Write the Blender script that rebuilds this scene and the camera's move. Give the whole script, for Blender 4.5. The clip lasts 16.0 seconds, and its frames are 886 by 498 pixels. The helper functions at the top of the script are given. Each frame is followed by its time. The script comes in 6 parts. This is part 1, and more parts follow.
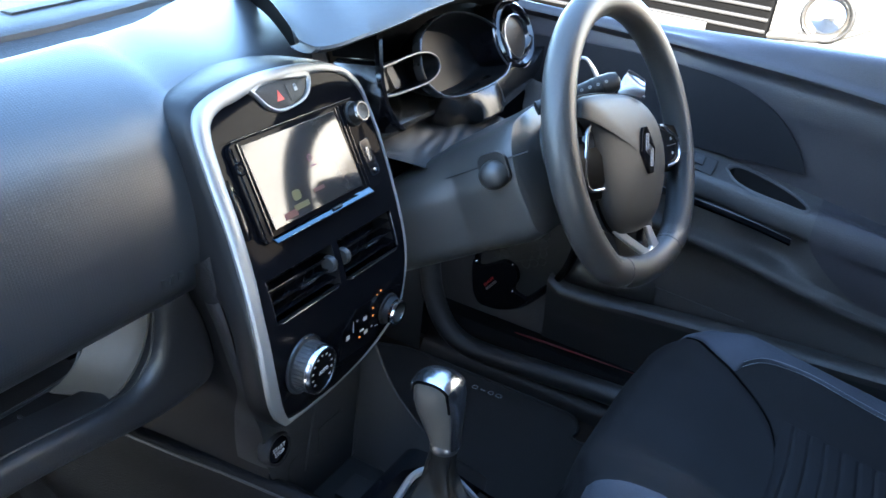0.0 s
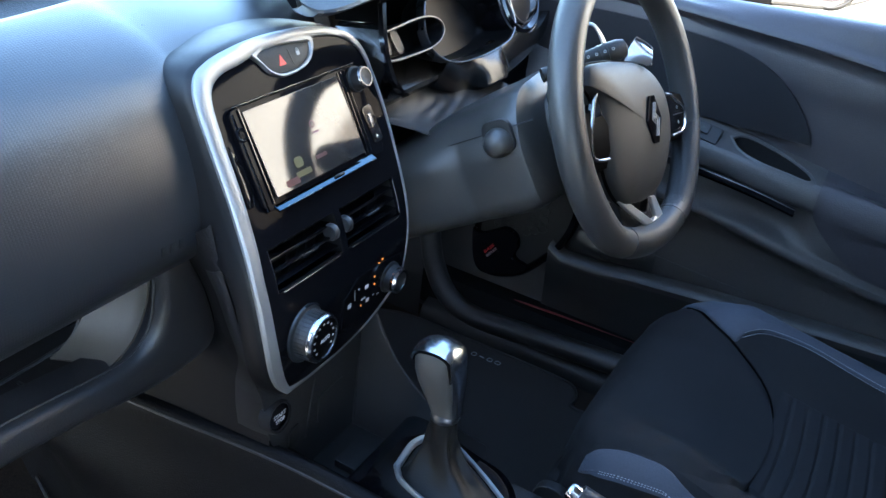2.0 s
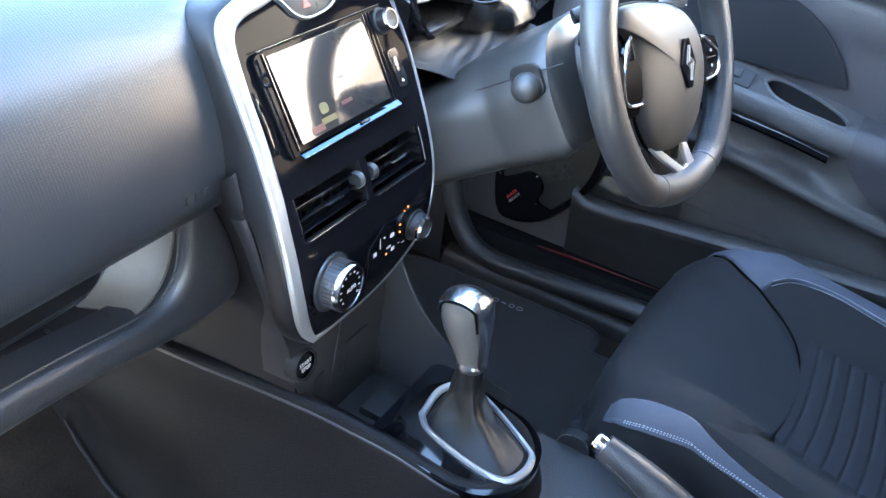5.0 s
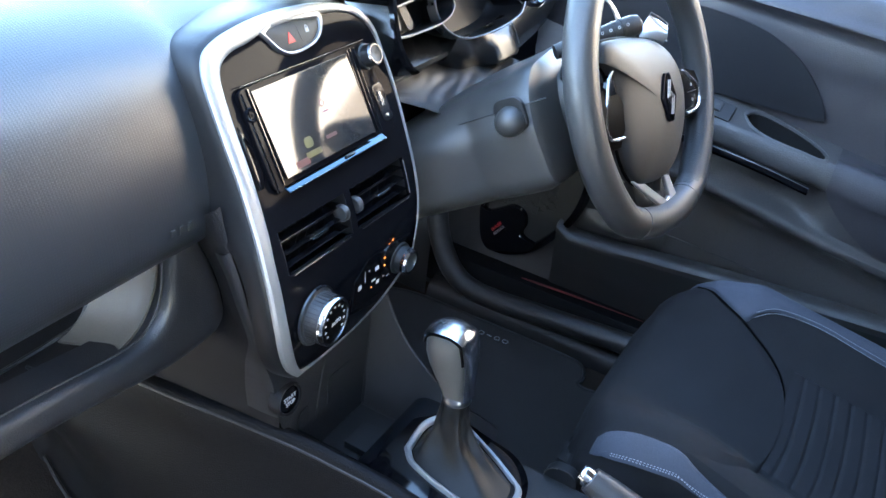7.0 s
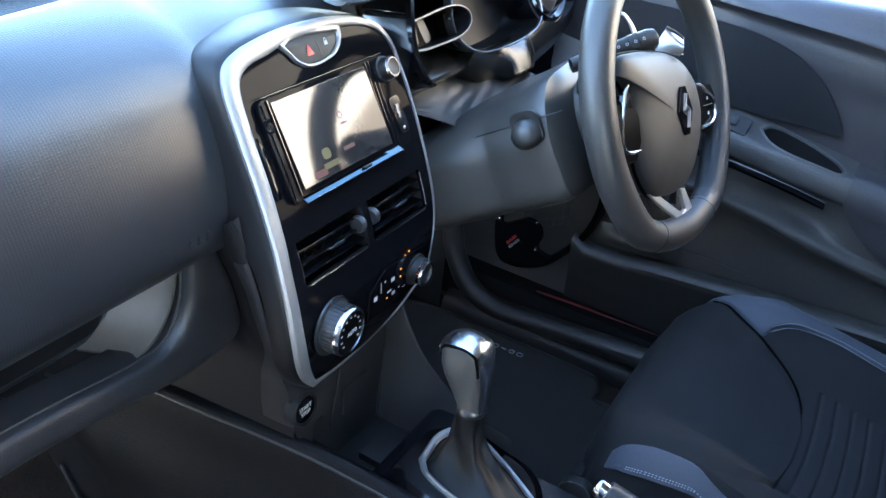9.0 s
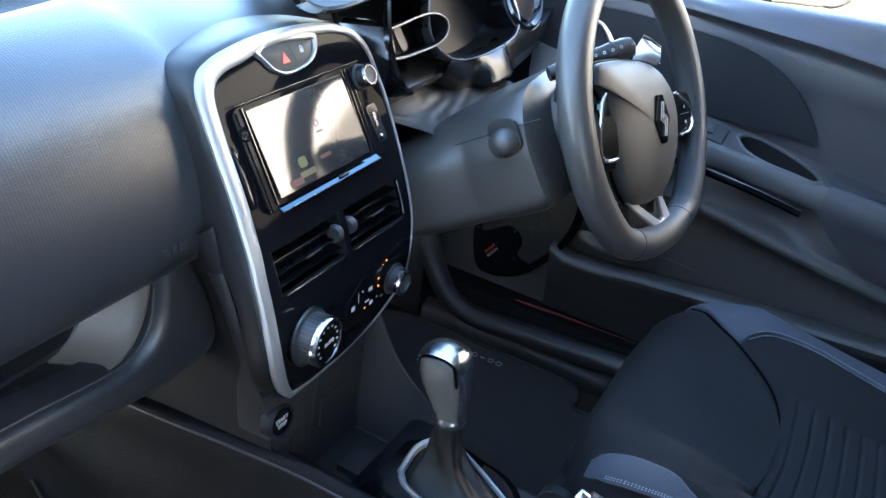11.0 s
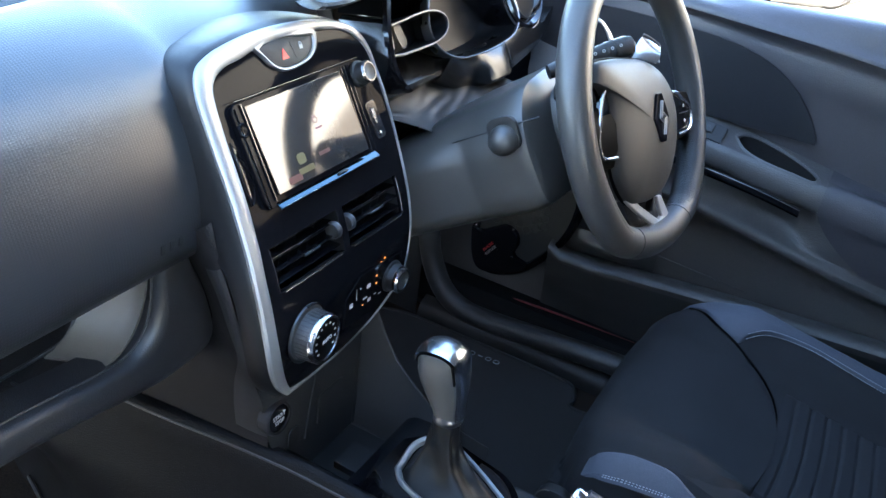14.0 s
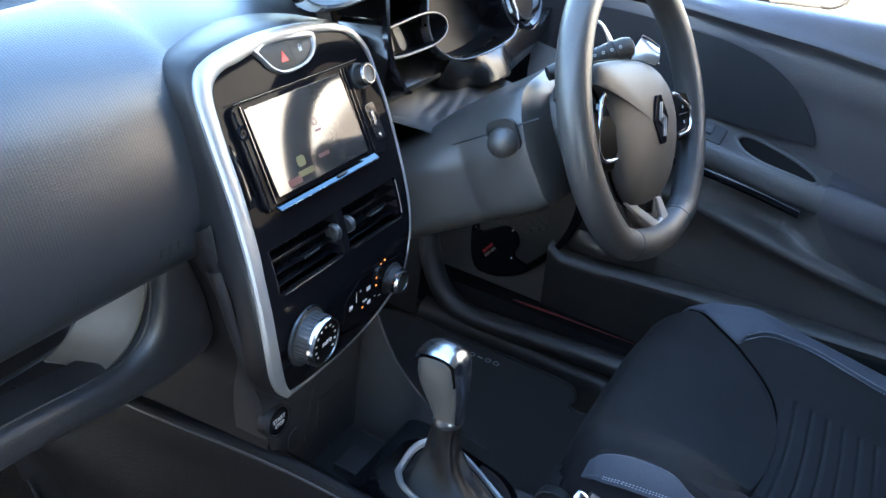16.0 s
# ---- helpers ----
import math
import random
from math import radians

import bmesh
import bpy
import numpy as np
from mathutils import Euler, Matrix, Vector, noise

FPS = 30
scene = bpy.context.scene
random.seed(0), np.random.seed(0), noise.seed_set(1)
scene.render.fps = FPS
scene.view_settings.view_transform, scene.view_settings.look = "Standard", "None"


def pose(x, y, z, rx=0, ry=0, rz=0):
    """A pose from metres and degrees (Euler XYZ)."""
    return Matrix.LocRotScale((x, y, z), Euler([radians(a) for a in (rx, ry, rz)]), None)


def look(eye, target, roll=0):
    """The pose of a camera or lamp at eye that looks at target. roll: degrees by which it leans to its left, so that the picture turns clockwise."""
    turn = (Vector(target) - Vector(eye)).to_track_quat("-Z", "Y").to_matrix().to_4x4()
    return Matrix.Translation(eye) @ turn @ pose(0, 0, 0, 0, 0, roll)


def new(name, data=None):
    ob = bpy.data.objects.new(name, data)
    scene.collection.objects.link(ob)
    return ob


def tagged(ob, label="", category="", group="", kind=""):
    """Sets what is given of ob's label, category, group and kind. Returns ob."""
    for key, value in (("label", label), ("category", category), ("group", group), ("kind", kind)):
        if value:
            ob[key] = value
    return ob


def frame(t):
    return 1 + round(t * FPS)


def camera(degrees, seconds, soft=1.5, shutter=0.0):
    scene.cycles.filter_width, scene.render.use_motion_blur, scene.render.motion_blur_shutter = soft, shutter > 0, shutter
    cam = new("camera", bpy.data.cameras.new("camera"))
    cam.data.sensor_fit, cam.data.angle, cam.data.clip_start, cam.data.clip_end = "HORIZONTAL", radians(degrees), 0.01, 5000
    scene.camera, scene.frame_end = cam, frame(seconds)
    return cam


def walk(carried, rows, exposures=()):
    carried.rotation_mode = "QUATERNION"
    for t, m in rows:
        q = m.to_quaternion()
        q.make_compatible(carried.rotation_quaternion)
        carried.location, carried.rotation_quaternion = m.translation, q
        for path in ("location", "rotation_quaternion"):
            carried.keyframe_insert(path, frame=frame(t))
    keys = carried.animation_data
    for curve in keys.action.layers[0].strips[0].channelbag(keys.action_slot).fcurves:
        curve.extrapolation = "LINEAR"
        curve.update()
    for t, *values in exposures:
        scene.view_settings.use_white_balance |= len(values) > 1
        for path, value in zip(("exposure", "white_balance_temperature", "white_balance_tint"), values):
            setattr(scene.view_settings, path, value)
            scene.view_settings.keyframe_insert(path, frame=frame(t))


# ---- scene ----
cam = camera(55.4, 16.0, shutter=0.5)
PATH = [
    (0, (-0.679, -0.553, 0.981), (0.9, 0.256, 0.058), 6.3),
    (0.5, (-0.683, -0.557, 0.981), (0.865, 0.289, 0.04), 5.8),
    (1, (-0.68, -0.555, 0.984), (0.86, 0.285, 0.022), 5.4),
    (1.5, (-0.679, -0.553, 0.98), (0.857, 0.26, -0.008), 5.9),
    (2, (-0.673, -0.541, 0.982), (0.878, 0.233, -0.017), 7.2),
    (2.5, (-0.673, -0.53, 0.984), (0.858, 0.258, -0.032), 7.3),
    (3, (-0.662, -0.523, 0.977), (0.806, 0.187, -0.181), 7.7),
    (3.5, (-0.655, -0.518, 0.979), (0.765, 0.167, -0.252), 6.8),
    (4, (-0.653, -0.52, 0.981), (0.752, 0.172, -0.262), 6.0),
    (4.5, (-0.659, -0.521, 0.98), (0.805, 0.205, -0.173), 6.8),
    (5, (-0.664, -0.521, 0.98), (0.81, 0.235, -0.141), 7.1),
    (7.5, (-0.665, -0.523, 0.982), (0.87, 0.253, -0.039), 6.7),
    (8, (-0.669, -0.526, 0.986), (0.859, 0.296, -0.009), 5.9),
    (8.5, (-0.667, -0.523, 0.981), (0.867, 0.264, -0.031), 7.2),
    (9, (-0.67, -0.523, 0.98), (0.851, 0.271, -0.047), 7.0),
    (9.5, (-0.668, -0.523, 0.979), (0.861, 0.265, -0.042), 7.2),
    (10, (-0.664, -0.521, 0.977), (0.886, 0.243, -0.031), 7.3),
    (12.5, (-0.664, -0.521, 0.977), (0.889, 0.237, -0.029), 7.9),
    (13, (-0.665, -0.52, 0.976), (0.886, 0.236, -0.035), 8.1),
    (13.5, (-0.663, -0.519, 0.975), (0.892, 0.223, -0.041), 8.5),
    (14, (-0.664, -0.52, 0.975), (0.892, 0.232, -0.031), 8.0),
    (14.5, (-0.664, -0.52, 0.975), (0.887, 0.232, -0.04), 8.4),
    (15, (-0.665, -0.521, 0.976), (0.889, 0.239, -0.028), 8.2),
    (15.5, (-0.664, -0.522, 0.978), (0.892, 0.237, -0.022), 7.9),
    (16, (-0.663, -0.519, 0.976), (0.895, 0.233, -0.029), 7.9),
]
walk(cam, [(t, look(eye, target, roll)) for t, eye, target, roll in PATH], exposures=[(0, 4.55, 6350, 10), (0.5, 4.42, 6350, 10), (1.5, 4.35, 6400, 10), (2.5, 4.42, 6600, 11), (3.0, 5.13, 6900, 13), (3.4, 5.78, 7100, 15), (4.0, 5.85, 7100, 15), (4.5, 5.95, 7050, 14), (5.2, 5.63, 6900, 13),
                                                                                  (7.5, 5.12, 6800, 12), (8.6, 4.80, 6650, 11), (16, 4.82, 6700, 11)])

# ---------------------------------------------------------------- world and sun
SUN_AZ, SUN_EL = radians(255), radians(24)      # compass angle from +y towards +x, height
world = bpy.data.worlds.new("sky")
scene.world = world
world.use_nodes = True
wn = world.node_tree.nodes
sky = wn.new("ShaderNodeTexSky")
sky.sky_type, sky.sun_disc = "NISHITA", False
sky.sun_elevation, sky.sun_rotation = SUN_EL, SUN_AZ
sky.air_density, sky.dust_density, sky.ozone_density = 1.0, 0.3, 2.5
world.node_tree.links.new(sky.outputs[0], wn["Background"].inputs[0])
wn["Background"].inputs[1].default_value = 0.15
sun = new("sun", bpy.data.lights.new("sun", "SUN"))
sun.data.energy, sun.data.angle, sun.data.color = 3.0, radians(0.5), (1.0, 0.93, 0.82)
toward = Vector((math.sin(SUN_AZ) * math.cos(SUN_EL), math.cos(SUN_AZ) * math.cos(SUN_EL), math.sin(SUN_EL)))
sun.matrix_world = look((0, 0, 30), Vector((0, 0, 30)) - toward)


# ---------------------------------------------------------------- materials
def mat(name, col, rough=0.5, metal=0.0, grain=0.0, size=900.0, vary=0.12, spec=0.5, coat=0.0, sheen=0.0, patch=6.0, ior=1.5):
    """A surface with fine relief, patches of slightly different tone and uneven gloss."""
    m = bpy.data.materials.new(name)
    m.use_nodes = True
    nt = m.node_tree
    b = nt.nodes["Principled BSDF"]
    co = nt.nodes.new("ShaderNodeTexCoord")
    big = nt.nodes.new("ShaderNodeTexNoise")
    big.inputs["Scale"].default_value, big.inputs["Detail"].default_value = patch, 5
    fine = nt.nodes.new("ShaderNodeTexNoise")
    fine.inputs["Scale"].default_value, fine.inputs["Detail"].default_value = size, 3
    for n in (big, fine):
        nt.links.new(co.outputs["Object"], n.inputs["Vector"])
    add = nt.nodes.new("ShaderNodeMath")
    add.operation = "ADD"
    nt.links.new(big.outputs[0], add.inputs[0])
    nt.links.new(fine.outputs[0], add.inputs[1])
    ramp = nt.nodes.new("ShaderNodeMapRange")
    ramp.inputs["From Min"].default_value, ramp.inputs["From Max"].default_value = 0.6, 1.4
    ramp.inputs["To Min"].default_value, ramp.inputs["To Max"].default_value = 1 - vary, 1 + vary
    nt.links.new(add.outputs[0], ramp.inputs["Value"])
    mul = nt.nodes.new("ShaderNodeVectorMath")
    mul.operation = "SCALE"
    mul.inputs[0].default_value = col
    nt.links.new(ramp.outputs[0], mul.inputs["Scale"])
    nt.links.new(mul.outputs[0], b.inputs["Base Color"])
    rr = nt.nodes.new("ShaderNodeMapRange")
    rr.inputs["From Min"].default_value, rr.inputs["From Max"].default_value = 0.3, 0.7
    rr.inputs["To Min"].default_value, rr.inputs["To Max"].default_value = max(0.0, rough * 0.9), min(1.0, rough * 1.1)
    nt.links.new(big.outputs[0], rr.inputs["Value"])
    nt.links.new(rr.outputs[0], b.inputs["Roughness"])
    b.inputs["Metallic"].default_value, b.inputs["IOR"].default_value = metal, ior
    b.inputs["Specular IOR Level"].default_value = spec
    b.inputs["Coat Weight"].default_value, b.inputs["Coat Roughness"].default_value = coat, max(0.03, rough * 0.9)
    b.inputs["Sheen Weight"].default_value = sheen
    if grain:
        bump = nt.nodes.new("ShaderNodeBump")
        bump.inputs["Strength"].default_value, bump.inputs["Distance"].default_value = grain, 0.0008
        nt.links.new(fine.outputs[0], bump.inputs["Height"])
        nt.links.new(bump.outputs[0], b.inputs["Normal"])
    return m


def woven(name, col, rough, pitch, spec, coat, depth=0.16):
    """A soft plastic skin pressed with a fine square weave of the given pitch in metres."""
    m = mat(name, col, rough, grain=0.2, size=1100, vary=0.12, spec=spec, coat=coat)
    nt = m.node_tree
    b = nt.nodes["Principled BSDF"]
    co = nt.nodes.new("ShaderNodeTexCoord")
    sep, com = nt.nodes.new("ShaderNodeSeparateXYZ"), nt.nodes.new("ShaderNodeCombineXYZ")
    rise = nt.nodes.new("ShaderNodeMath")
    rise.operation = "MULTIPLY_ADD"
    rise.inputs[1].default_value = 0.8
    nt.links.new(co.outputs["Object"], sep.inputs[0])
    nt.links.new(sep.outputs["Y"], rise.inputs[0])
    nt.links.new(sep.outputs["Z"], rise.inputs[2])
    nt.links.new(sep.outputs["X"], com.inputs["X"])
    nt.links.new(rise.outputs[0], com.inputs["Y"])
    low = nt.nodes.new("ShaderNodeMath")
    low.operation = "MULTIPLY"
    for k, way in enumerate(("X", "Y")):
        w = nt.nodes.new("ShaderNodeTexWave")
        w.bands_direction = way
        w.inputs["Scale"].default_value, w.inputs["Distortion"].default_value = 0.314 / pitch, 0.6
        nt.links.new(com.outputs[0], w.inputs["Vector"])
        nt.links.new(w.outputs["Fac"], low.inputs[k])
    bump = nt.nodes.new("ShaderNodeBump")
    bump.inputs["Strength"].default_value, bump.inputs["Distance"].default_value = depth, 0.0006
    nt.links.new(low.outputs[0], bump.inputs["Height"])
    nt.links.new(b.inputs["Normal"].links[0].from_socket, bump.inputs["Normal"])
    nt.links.new(bump.outputs[0], b.inputs["Normal"])
    return m


def glow(name, col, power):
    m = mat(name, col, 0.5)
    b = m.node_tree.nodes["Principled BSDF"]
    b.inputs["Emission Color"].default_value = (*col, 1)
    b.inputs["Emission Strength"].default_value = power
    return m


BROWN = mat("brown_carpet", (0.020, 0.0145, 0.011), 0.95, grain=1.0, size=380, vary=0.9, spec=0.1, patch=14)
WEAVE = woven("woven_dash_plastic", (0.0140, 0.0148, 0.0166), 0.34, 0.0031, 0.75, 0.2, 0.17)
HARD = mat("grained_hard_plastic", (0.0125, 0.0118, 0.0116), 0.48, grain=0.9, size=520, vary=0.3)
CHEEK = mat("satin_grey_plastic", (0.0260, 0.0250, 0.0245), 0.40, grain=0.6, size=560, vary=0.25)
DARK = mat("matt_black_plastic", (0.0076, 0.0070, 0.0068), 0.55, grain=0.3, size=900)
GLOSS = mat("piano_black", (0.004, 0.004, 0.005), 0.05, vary=0.3, spec=0.03)
SILVER = mat("satin_silver_trim", (0.34, 0.34, 0.335), 0.50, metal=0.85, vary=0.05)
PAINTED = mat("silver_paint", (0.44, 0.435, 0.43), 0.34, metal=0.55, vary=0.05)
BELT = mat("door_belt_plastic", (0.0415, 0.0370, 0.0400), 0.46, grain=0.6, size=520, vary=0.2)
HOODP = mat("hood_plastic", (0.020, 0.021, 0.024), 0.50, grain=0.4, size=800, vary=0.1, spec=0.35)
COLUMN = mat("grey_shroud_plastic", (0.0365, 0.0345, 0.0318), 0.36, grain=0.3, size=1200, vary=0.12)
DOORP = mat("door_plastic", (0.0555, 0.0505, 0.0475), 0.40, grain=0.8, size=520, vary=0.3)
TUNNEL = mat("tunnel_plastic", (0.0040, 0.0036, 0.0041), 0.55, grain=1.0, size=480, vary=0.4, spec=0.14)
# Pale base colour also makes up for light on the shelf's end wall.
PALE_PLASTIC = mat("pale_plastic", (0.084, 0.070, 0.054), 0.5, grain=0.2, size=900, vary=0.1)
BOOT = mat("boot_leather", (0.0062, 0.0061, 0.0060), 0.45, grain=0.4, size=600, vary=0.2, spec=0.24)
KNOB = mat("worn_knob_leather", (0.060, 0.054, 0.046), 0.36, grain=0.15, size=900, vary=0.12)
HUB = mat("grained_hub_plastic", (0.0195, 0.0190, 0.0187), 0.55, grain=0.28, size=900, vary=0.2, spec=0.28)
SKY_TINT = (0.45, 0.78, 1.0, 1.0)      # blue of a sky reflection, put into the lips' specular tint
BOWL = mat("gauge_bowl_plastic", (0.0050, 0.0050, 0.0056), 0.30, vary=0.2, spec=0.12)
BEZEL = mat("glossy_dark_bezel", (0.006, 0.0058, 0.0056), 0.25, vary=0.15, spec=0.22)
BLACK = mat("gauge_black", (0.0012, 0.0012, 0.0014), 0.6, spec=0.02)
SLAT = mat("gloss_slat", (0.003, 0.003, 0.004), 0.12, spec=0.5)
RING = mat("gauge_silver", (0.13, 0.13, 0.135), 0.28, metal=0.9, vary=0.05)
CLOTH = mat("gaiter_cloth", (0.0046, 0.0045, 0.0046), 0.7, grain=0.4, size=1500, vary=0.2, spec=0.1)
GAITER = mat("creased_gaiter_skin", (0.0050, 0.0048, 0.0049), 0.5, grain=0.3, size=1500, vary=0.2, spec=0.4)
PANEL = mat("gloss_gate_panel", (0.002, 0.002, 0.0025), 0.05, vary=0.3, spec=0.45)
PODP = mat("satin_black_pod", (0.0050, 0.0050, 0.0056), 0.45, grain=0.2, size=1100, vary=0.12, spec=0.3)
GLAZED = mat("lacquered_dash_plastic", (0.012, 0.013, 0.015), 0.22, vary=0.1, spec=1.0)
LOWER = mat("lower_cheek_plastic", (0.0086, 0.0078, 0.0082), 0.52, grain=0.9, size=520, vary=0.3, spec=0.22)
# Darker than the door plastic, to carry the shade inside the pull cup.
HOLLOW = mat("shaded_cup_plastic", (0.0125, 0.0118, 0.0116), 0.6, grain=0.4, size=1000, vary=0.2, spec=0.06)
SHELFBED = mat("brown_shelf_plastic", (0.017, 0.0140, 0.0120), 0.6, grain=0.8, size=600, vary=0.3, spec=0.3)
INSET = mat("door_inset_cloth", (0.0150, 0.0140, 0.0152), 0.85, grain=1.0, size=900, vary=0.3, spec=0.3)
SHELF = mat("shelf_rim_plastic", (0.0180, 0.0168, 0.0172), 0.42, grain=0.5, size=700, vary=0.3)
LIP = mat("sky_tinted_lip", (0.003, 0.003, 0.004), 0.04, spec=1.0)
LIP.node_tree.nodes["Principled BSDF"].inputs["Specular Tint"].default_value = SKY_TINT
DULL_RED = mat("dull_red_paint", (0.15, 0.006, 0.006), 0.5)
CAP = mat("satin_chrome", (0.52, 0.53, 0.55), 0.26, metal=1.0, vary=0.04)
CHROME = mat("polished_chrome", (0.5625, 0.5700, 0.5850), 0.18, metal=1.0, vary=0.04)
LEATHER = mat("smooth_leather", (0.0360, 0.0335, 0.0315), 0.40, grain=0.28, size=600, vary=0.2)
LEATHER_P = mat("perforated_leather", (0.0120, 0.0120, 0.0128), 0.5, grain=0.9, size=500, vary=0.2)
FABRIC = mat("black_seat_fabric", (0.0080, 0.0071, 0.0076), 0.85, grain=1.0, size=800, vary=0.45, spec=0.4)
BAND = mat("grey_seat_fabric", (0.052, 0.057, 0.072), 0.75, grain=1.0, size=800, vary=0.35, sheen=0.05)
RIBBED = mat("ribbed_seat_fabric", (0.0104, 0.0095, 0.0106), 0.85, grain=1.0, size=800, vary=0.45, spec=0.4)
MATTING = mat("mat_carpet", (0.0125, 0.0106, 0.0092), 0.95, grain=1.0, size=1200, vary=0.4, sheen=0.1)
THREAD = mat("pale_stitching", (0.34, 0.35, 0.37), 0.7)
WHITE_INK = mat("white_print", (0.32, 0.32, 0.32), 0.5)
RED_INK = mat("red_print", (0.65, 0.02, 0.02), 0.4)
RED_PAINT = mat("red_body_paint", (0.30, 0.008, 0.007), 0.25, coat=0.6)
RUBBER = mat("black_rubber", (0.0090, 0.0090, 0.0090), 0.5, grain=0.2)
AMBER = glow("amber_backlight", (1.0, 0.28, 0.05), 0.07)
PALE = glow("pale_backlight", (0.36, 0.37, 0.38), 0.010)
SCREEN = mat("display_glass", (0.020, 0.018, 0.017), 0.07, vary=0.1, spec=0.46, coat=0.0, ior=1.5)
HEADLINER = mat("headliner_cloth", (0.42, 0.395, 0.355), 0.95, grain=0.6, size=800)
ASPHALT = mat("pale_paving", (0.26, 0.232, 0.195), 0.9, grain=1.0, size=180, vary=0.4, patch=2)
CAR_WHITE = mat("white_car_paint", (0.055, 0.052, 0.046), 0.4, coat=0.1, vary=0.04)


def pane(name):
    """Thin clear glass: it lets light straight through and mirrors a little."""
    m = bpy.data.materials.new(name)
    m.use_nodes = True
    nt = m.node_tree
    mix, tr, gl = (nt.nodes.new(k) for k in ("ShaderNodeMixShader", "ShaderNodeBsdfTransparent", "ShaderNodeBsdfGlossy"))
    mix.inputs[0].default_value = 0.05
    tr.inputs[0].default_value = (0.94, 0.97, 0.96, 1)
    gl.inputs["Roughness"].default_value = 0.02
    nt.links.new(tr.outputs[0], mix.inputs[1])
    nt.links.new(gl.outputs[0], mix.inputs[2])
    nt.links.new(mix.outputs[0], nt.nodes["Material Output"].inputs["Surface"])
    return m


WINDSCREEN = pane("windscreen_glass")


# ---------------------------------------------------------------- building tools
def spl(pts, n):
    """n points on a smooth curve through pts."""
    p = np.array(pts, float)
    seg = np.linalg.norm(np.diff(p, axis=0), axis=1) ** 0.5 + 1e-9
    k = np.r_[0, np.cumsum(seg)]
    d = np.gradient(p, k, axis=0)
    s = np.linspace(0, k[-1], n)
    i = np.clip(np.searchsorted(k, s, side="right") - 1, 0, len(k) - 2)
    h = (k[i + 1] - k[i])[:, None]
    u = ((s - k[i]) / (k[i + 1] - k[i]))[:, None]
    return ((2 * u**3 - 3 * u**2 + 1) * p[i] + (u**3 - 2 * u**2 + u) * h * d[i]
            + (-2 * u**3 + 3 * u**2) * p[i + 1] + (u**3 - u**2) * h * d[i + 1])


def bm_of(verts, faces):
    bm = bmesh.new()
    vs = [bm.verts.new(Vector(v)) for v in verts]
    for f in faces:
        try:
            bm.faces.new([vs[i] for i in f])
        except ValueError:
            pass
    return bm


def sheet(rows, thick=0.0, wrap=False):
    """A quad sheet through rows of points; thick > 0 gives it a back that lies that far along minus its normal."""
    g = np.array(rows, float)
    a, b = g.shape[:2]
    cols = b if wrap else b - 1
    idx = lambda i, j, o=0: o + i * b + j % b  # noqa: E731
    faces = [(idx(i, j), idx(i, j + 1), idx(i + 1, j + 1), idx(i + 1, j)) for i in range(a - 1) for j in range(cols)]
    verts = list(g.reshape(-1, 3))
    if thick:
        du = np.gradient(g, axis=0)
        dv = (np.roll(g, -1, 1) - np.roll(g, 1, 1)) if wrap else np.gradient(g, axis=1)
        n = np.cross(dv, du)
        n /= np.linalg.norm(n, axis=2, keepdims=True) + 1e-12
        verts += list((g - thick * n).reshape(-1, 3))
        o = a * b
        faces += [(idx(i, j, o), idx(i + 1, j, o), idx(i + 1, j + 1, o), idx(i, j + 1, o)) for i in range(a - 1) for j in range(cols)]
        for j in range(cols):
            faces += [(idx(0, j), idx(0, j, o), idx(0, j + 1, o), idx(0, j + 1)),
                      (idx(a - 1, j), idx(a - 1, j + 1), idx(a - 1, j + 1, o), idx(a - 1, j, o))]
        if not wrap:
            for i in range(a - 1):
                faces += [(idx(i, 0), idx(i + 1, 0), idx(i + 1, 0, o), idx(i, 0, o)),
                          (idx(i, b - 1), idx(i, b - 1, o), idx(i + 1, b - 1, o), idx(i + 1, b - 1))]
    bm = bm_of(verts, faces)
    bmesh.ops.recalc_face_normals(bm, faces=bm.faces)
    return bm


def loft(loops, cap=True):
    """Closed loops of equal length joined into a solid."""
    g = np.array(loops, float)
    a, b = g.shape[:2]
    faces = [(i * b + j, i * b + (j + 1) % b, (i + 1) * b + (j + 1) % b, (i + 1) * b + j) for i in range(a - 1) for j in range(b)]
    if cap:
        faces += [tuple(range(b)), tuple(range((a - 1) * b, a * b))]
    bm = bm_of(g.reshape(-1, 3), faces)
    bmesh.ops.recalc_face_normals(bm, faces=bm.faces)
    return bm


def tube(path, radius, seg=12, closed=False, squash=1.0, up=(0, 0, 1)):
    """A round rod along path; radius is a number or one per point; squash flattens it along its second axis."""
    p = np.array(path, float)
    n = len(p)
    r = np.full(n, radius) if np.isscalar(radius) else np.interp(np.linspace(0, 1, n), np.linspace(0, 1, len(radius)), radius)
    t = (np.roll(p, -1, 0) - np.roll(p, 1, 0)) if closed else np.gradient(p, axis=0)
    t /= np.linalg.norm(t, axis=1, keepdims=True) + 1e-12
    side = np.cross(t, np.array(up, float))
    side /= np.linalg.norm(side, axis=1, keepdims=True) + 1e-9
    top = np.cross(side, t)
    ang = np.linspace(0, 2 * np.pi, seg, endpoint=False)
    loops = [p[i] + r[i] * (np.cos(ang)[:, None] * side[i] + squash * np.sin(ang)[:, None] * top[i]) for i in range(n)]
    if closed:
        loops.append(loops[0])
        bm = loft(loops, cap=False)
        bmesh.ops.remove_doubles(bm, verts=bm.verts, dist=1e-6)
        return bm
    return loft(loops)


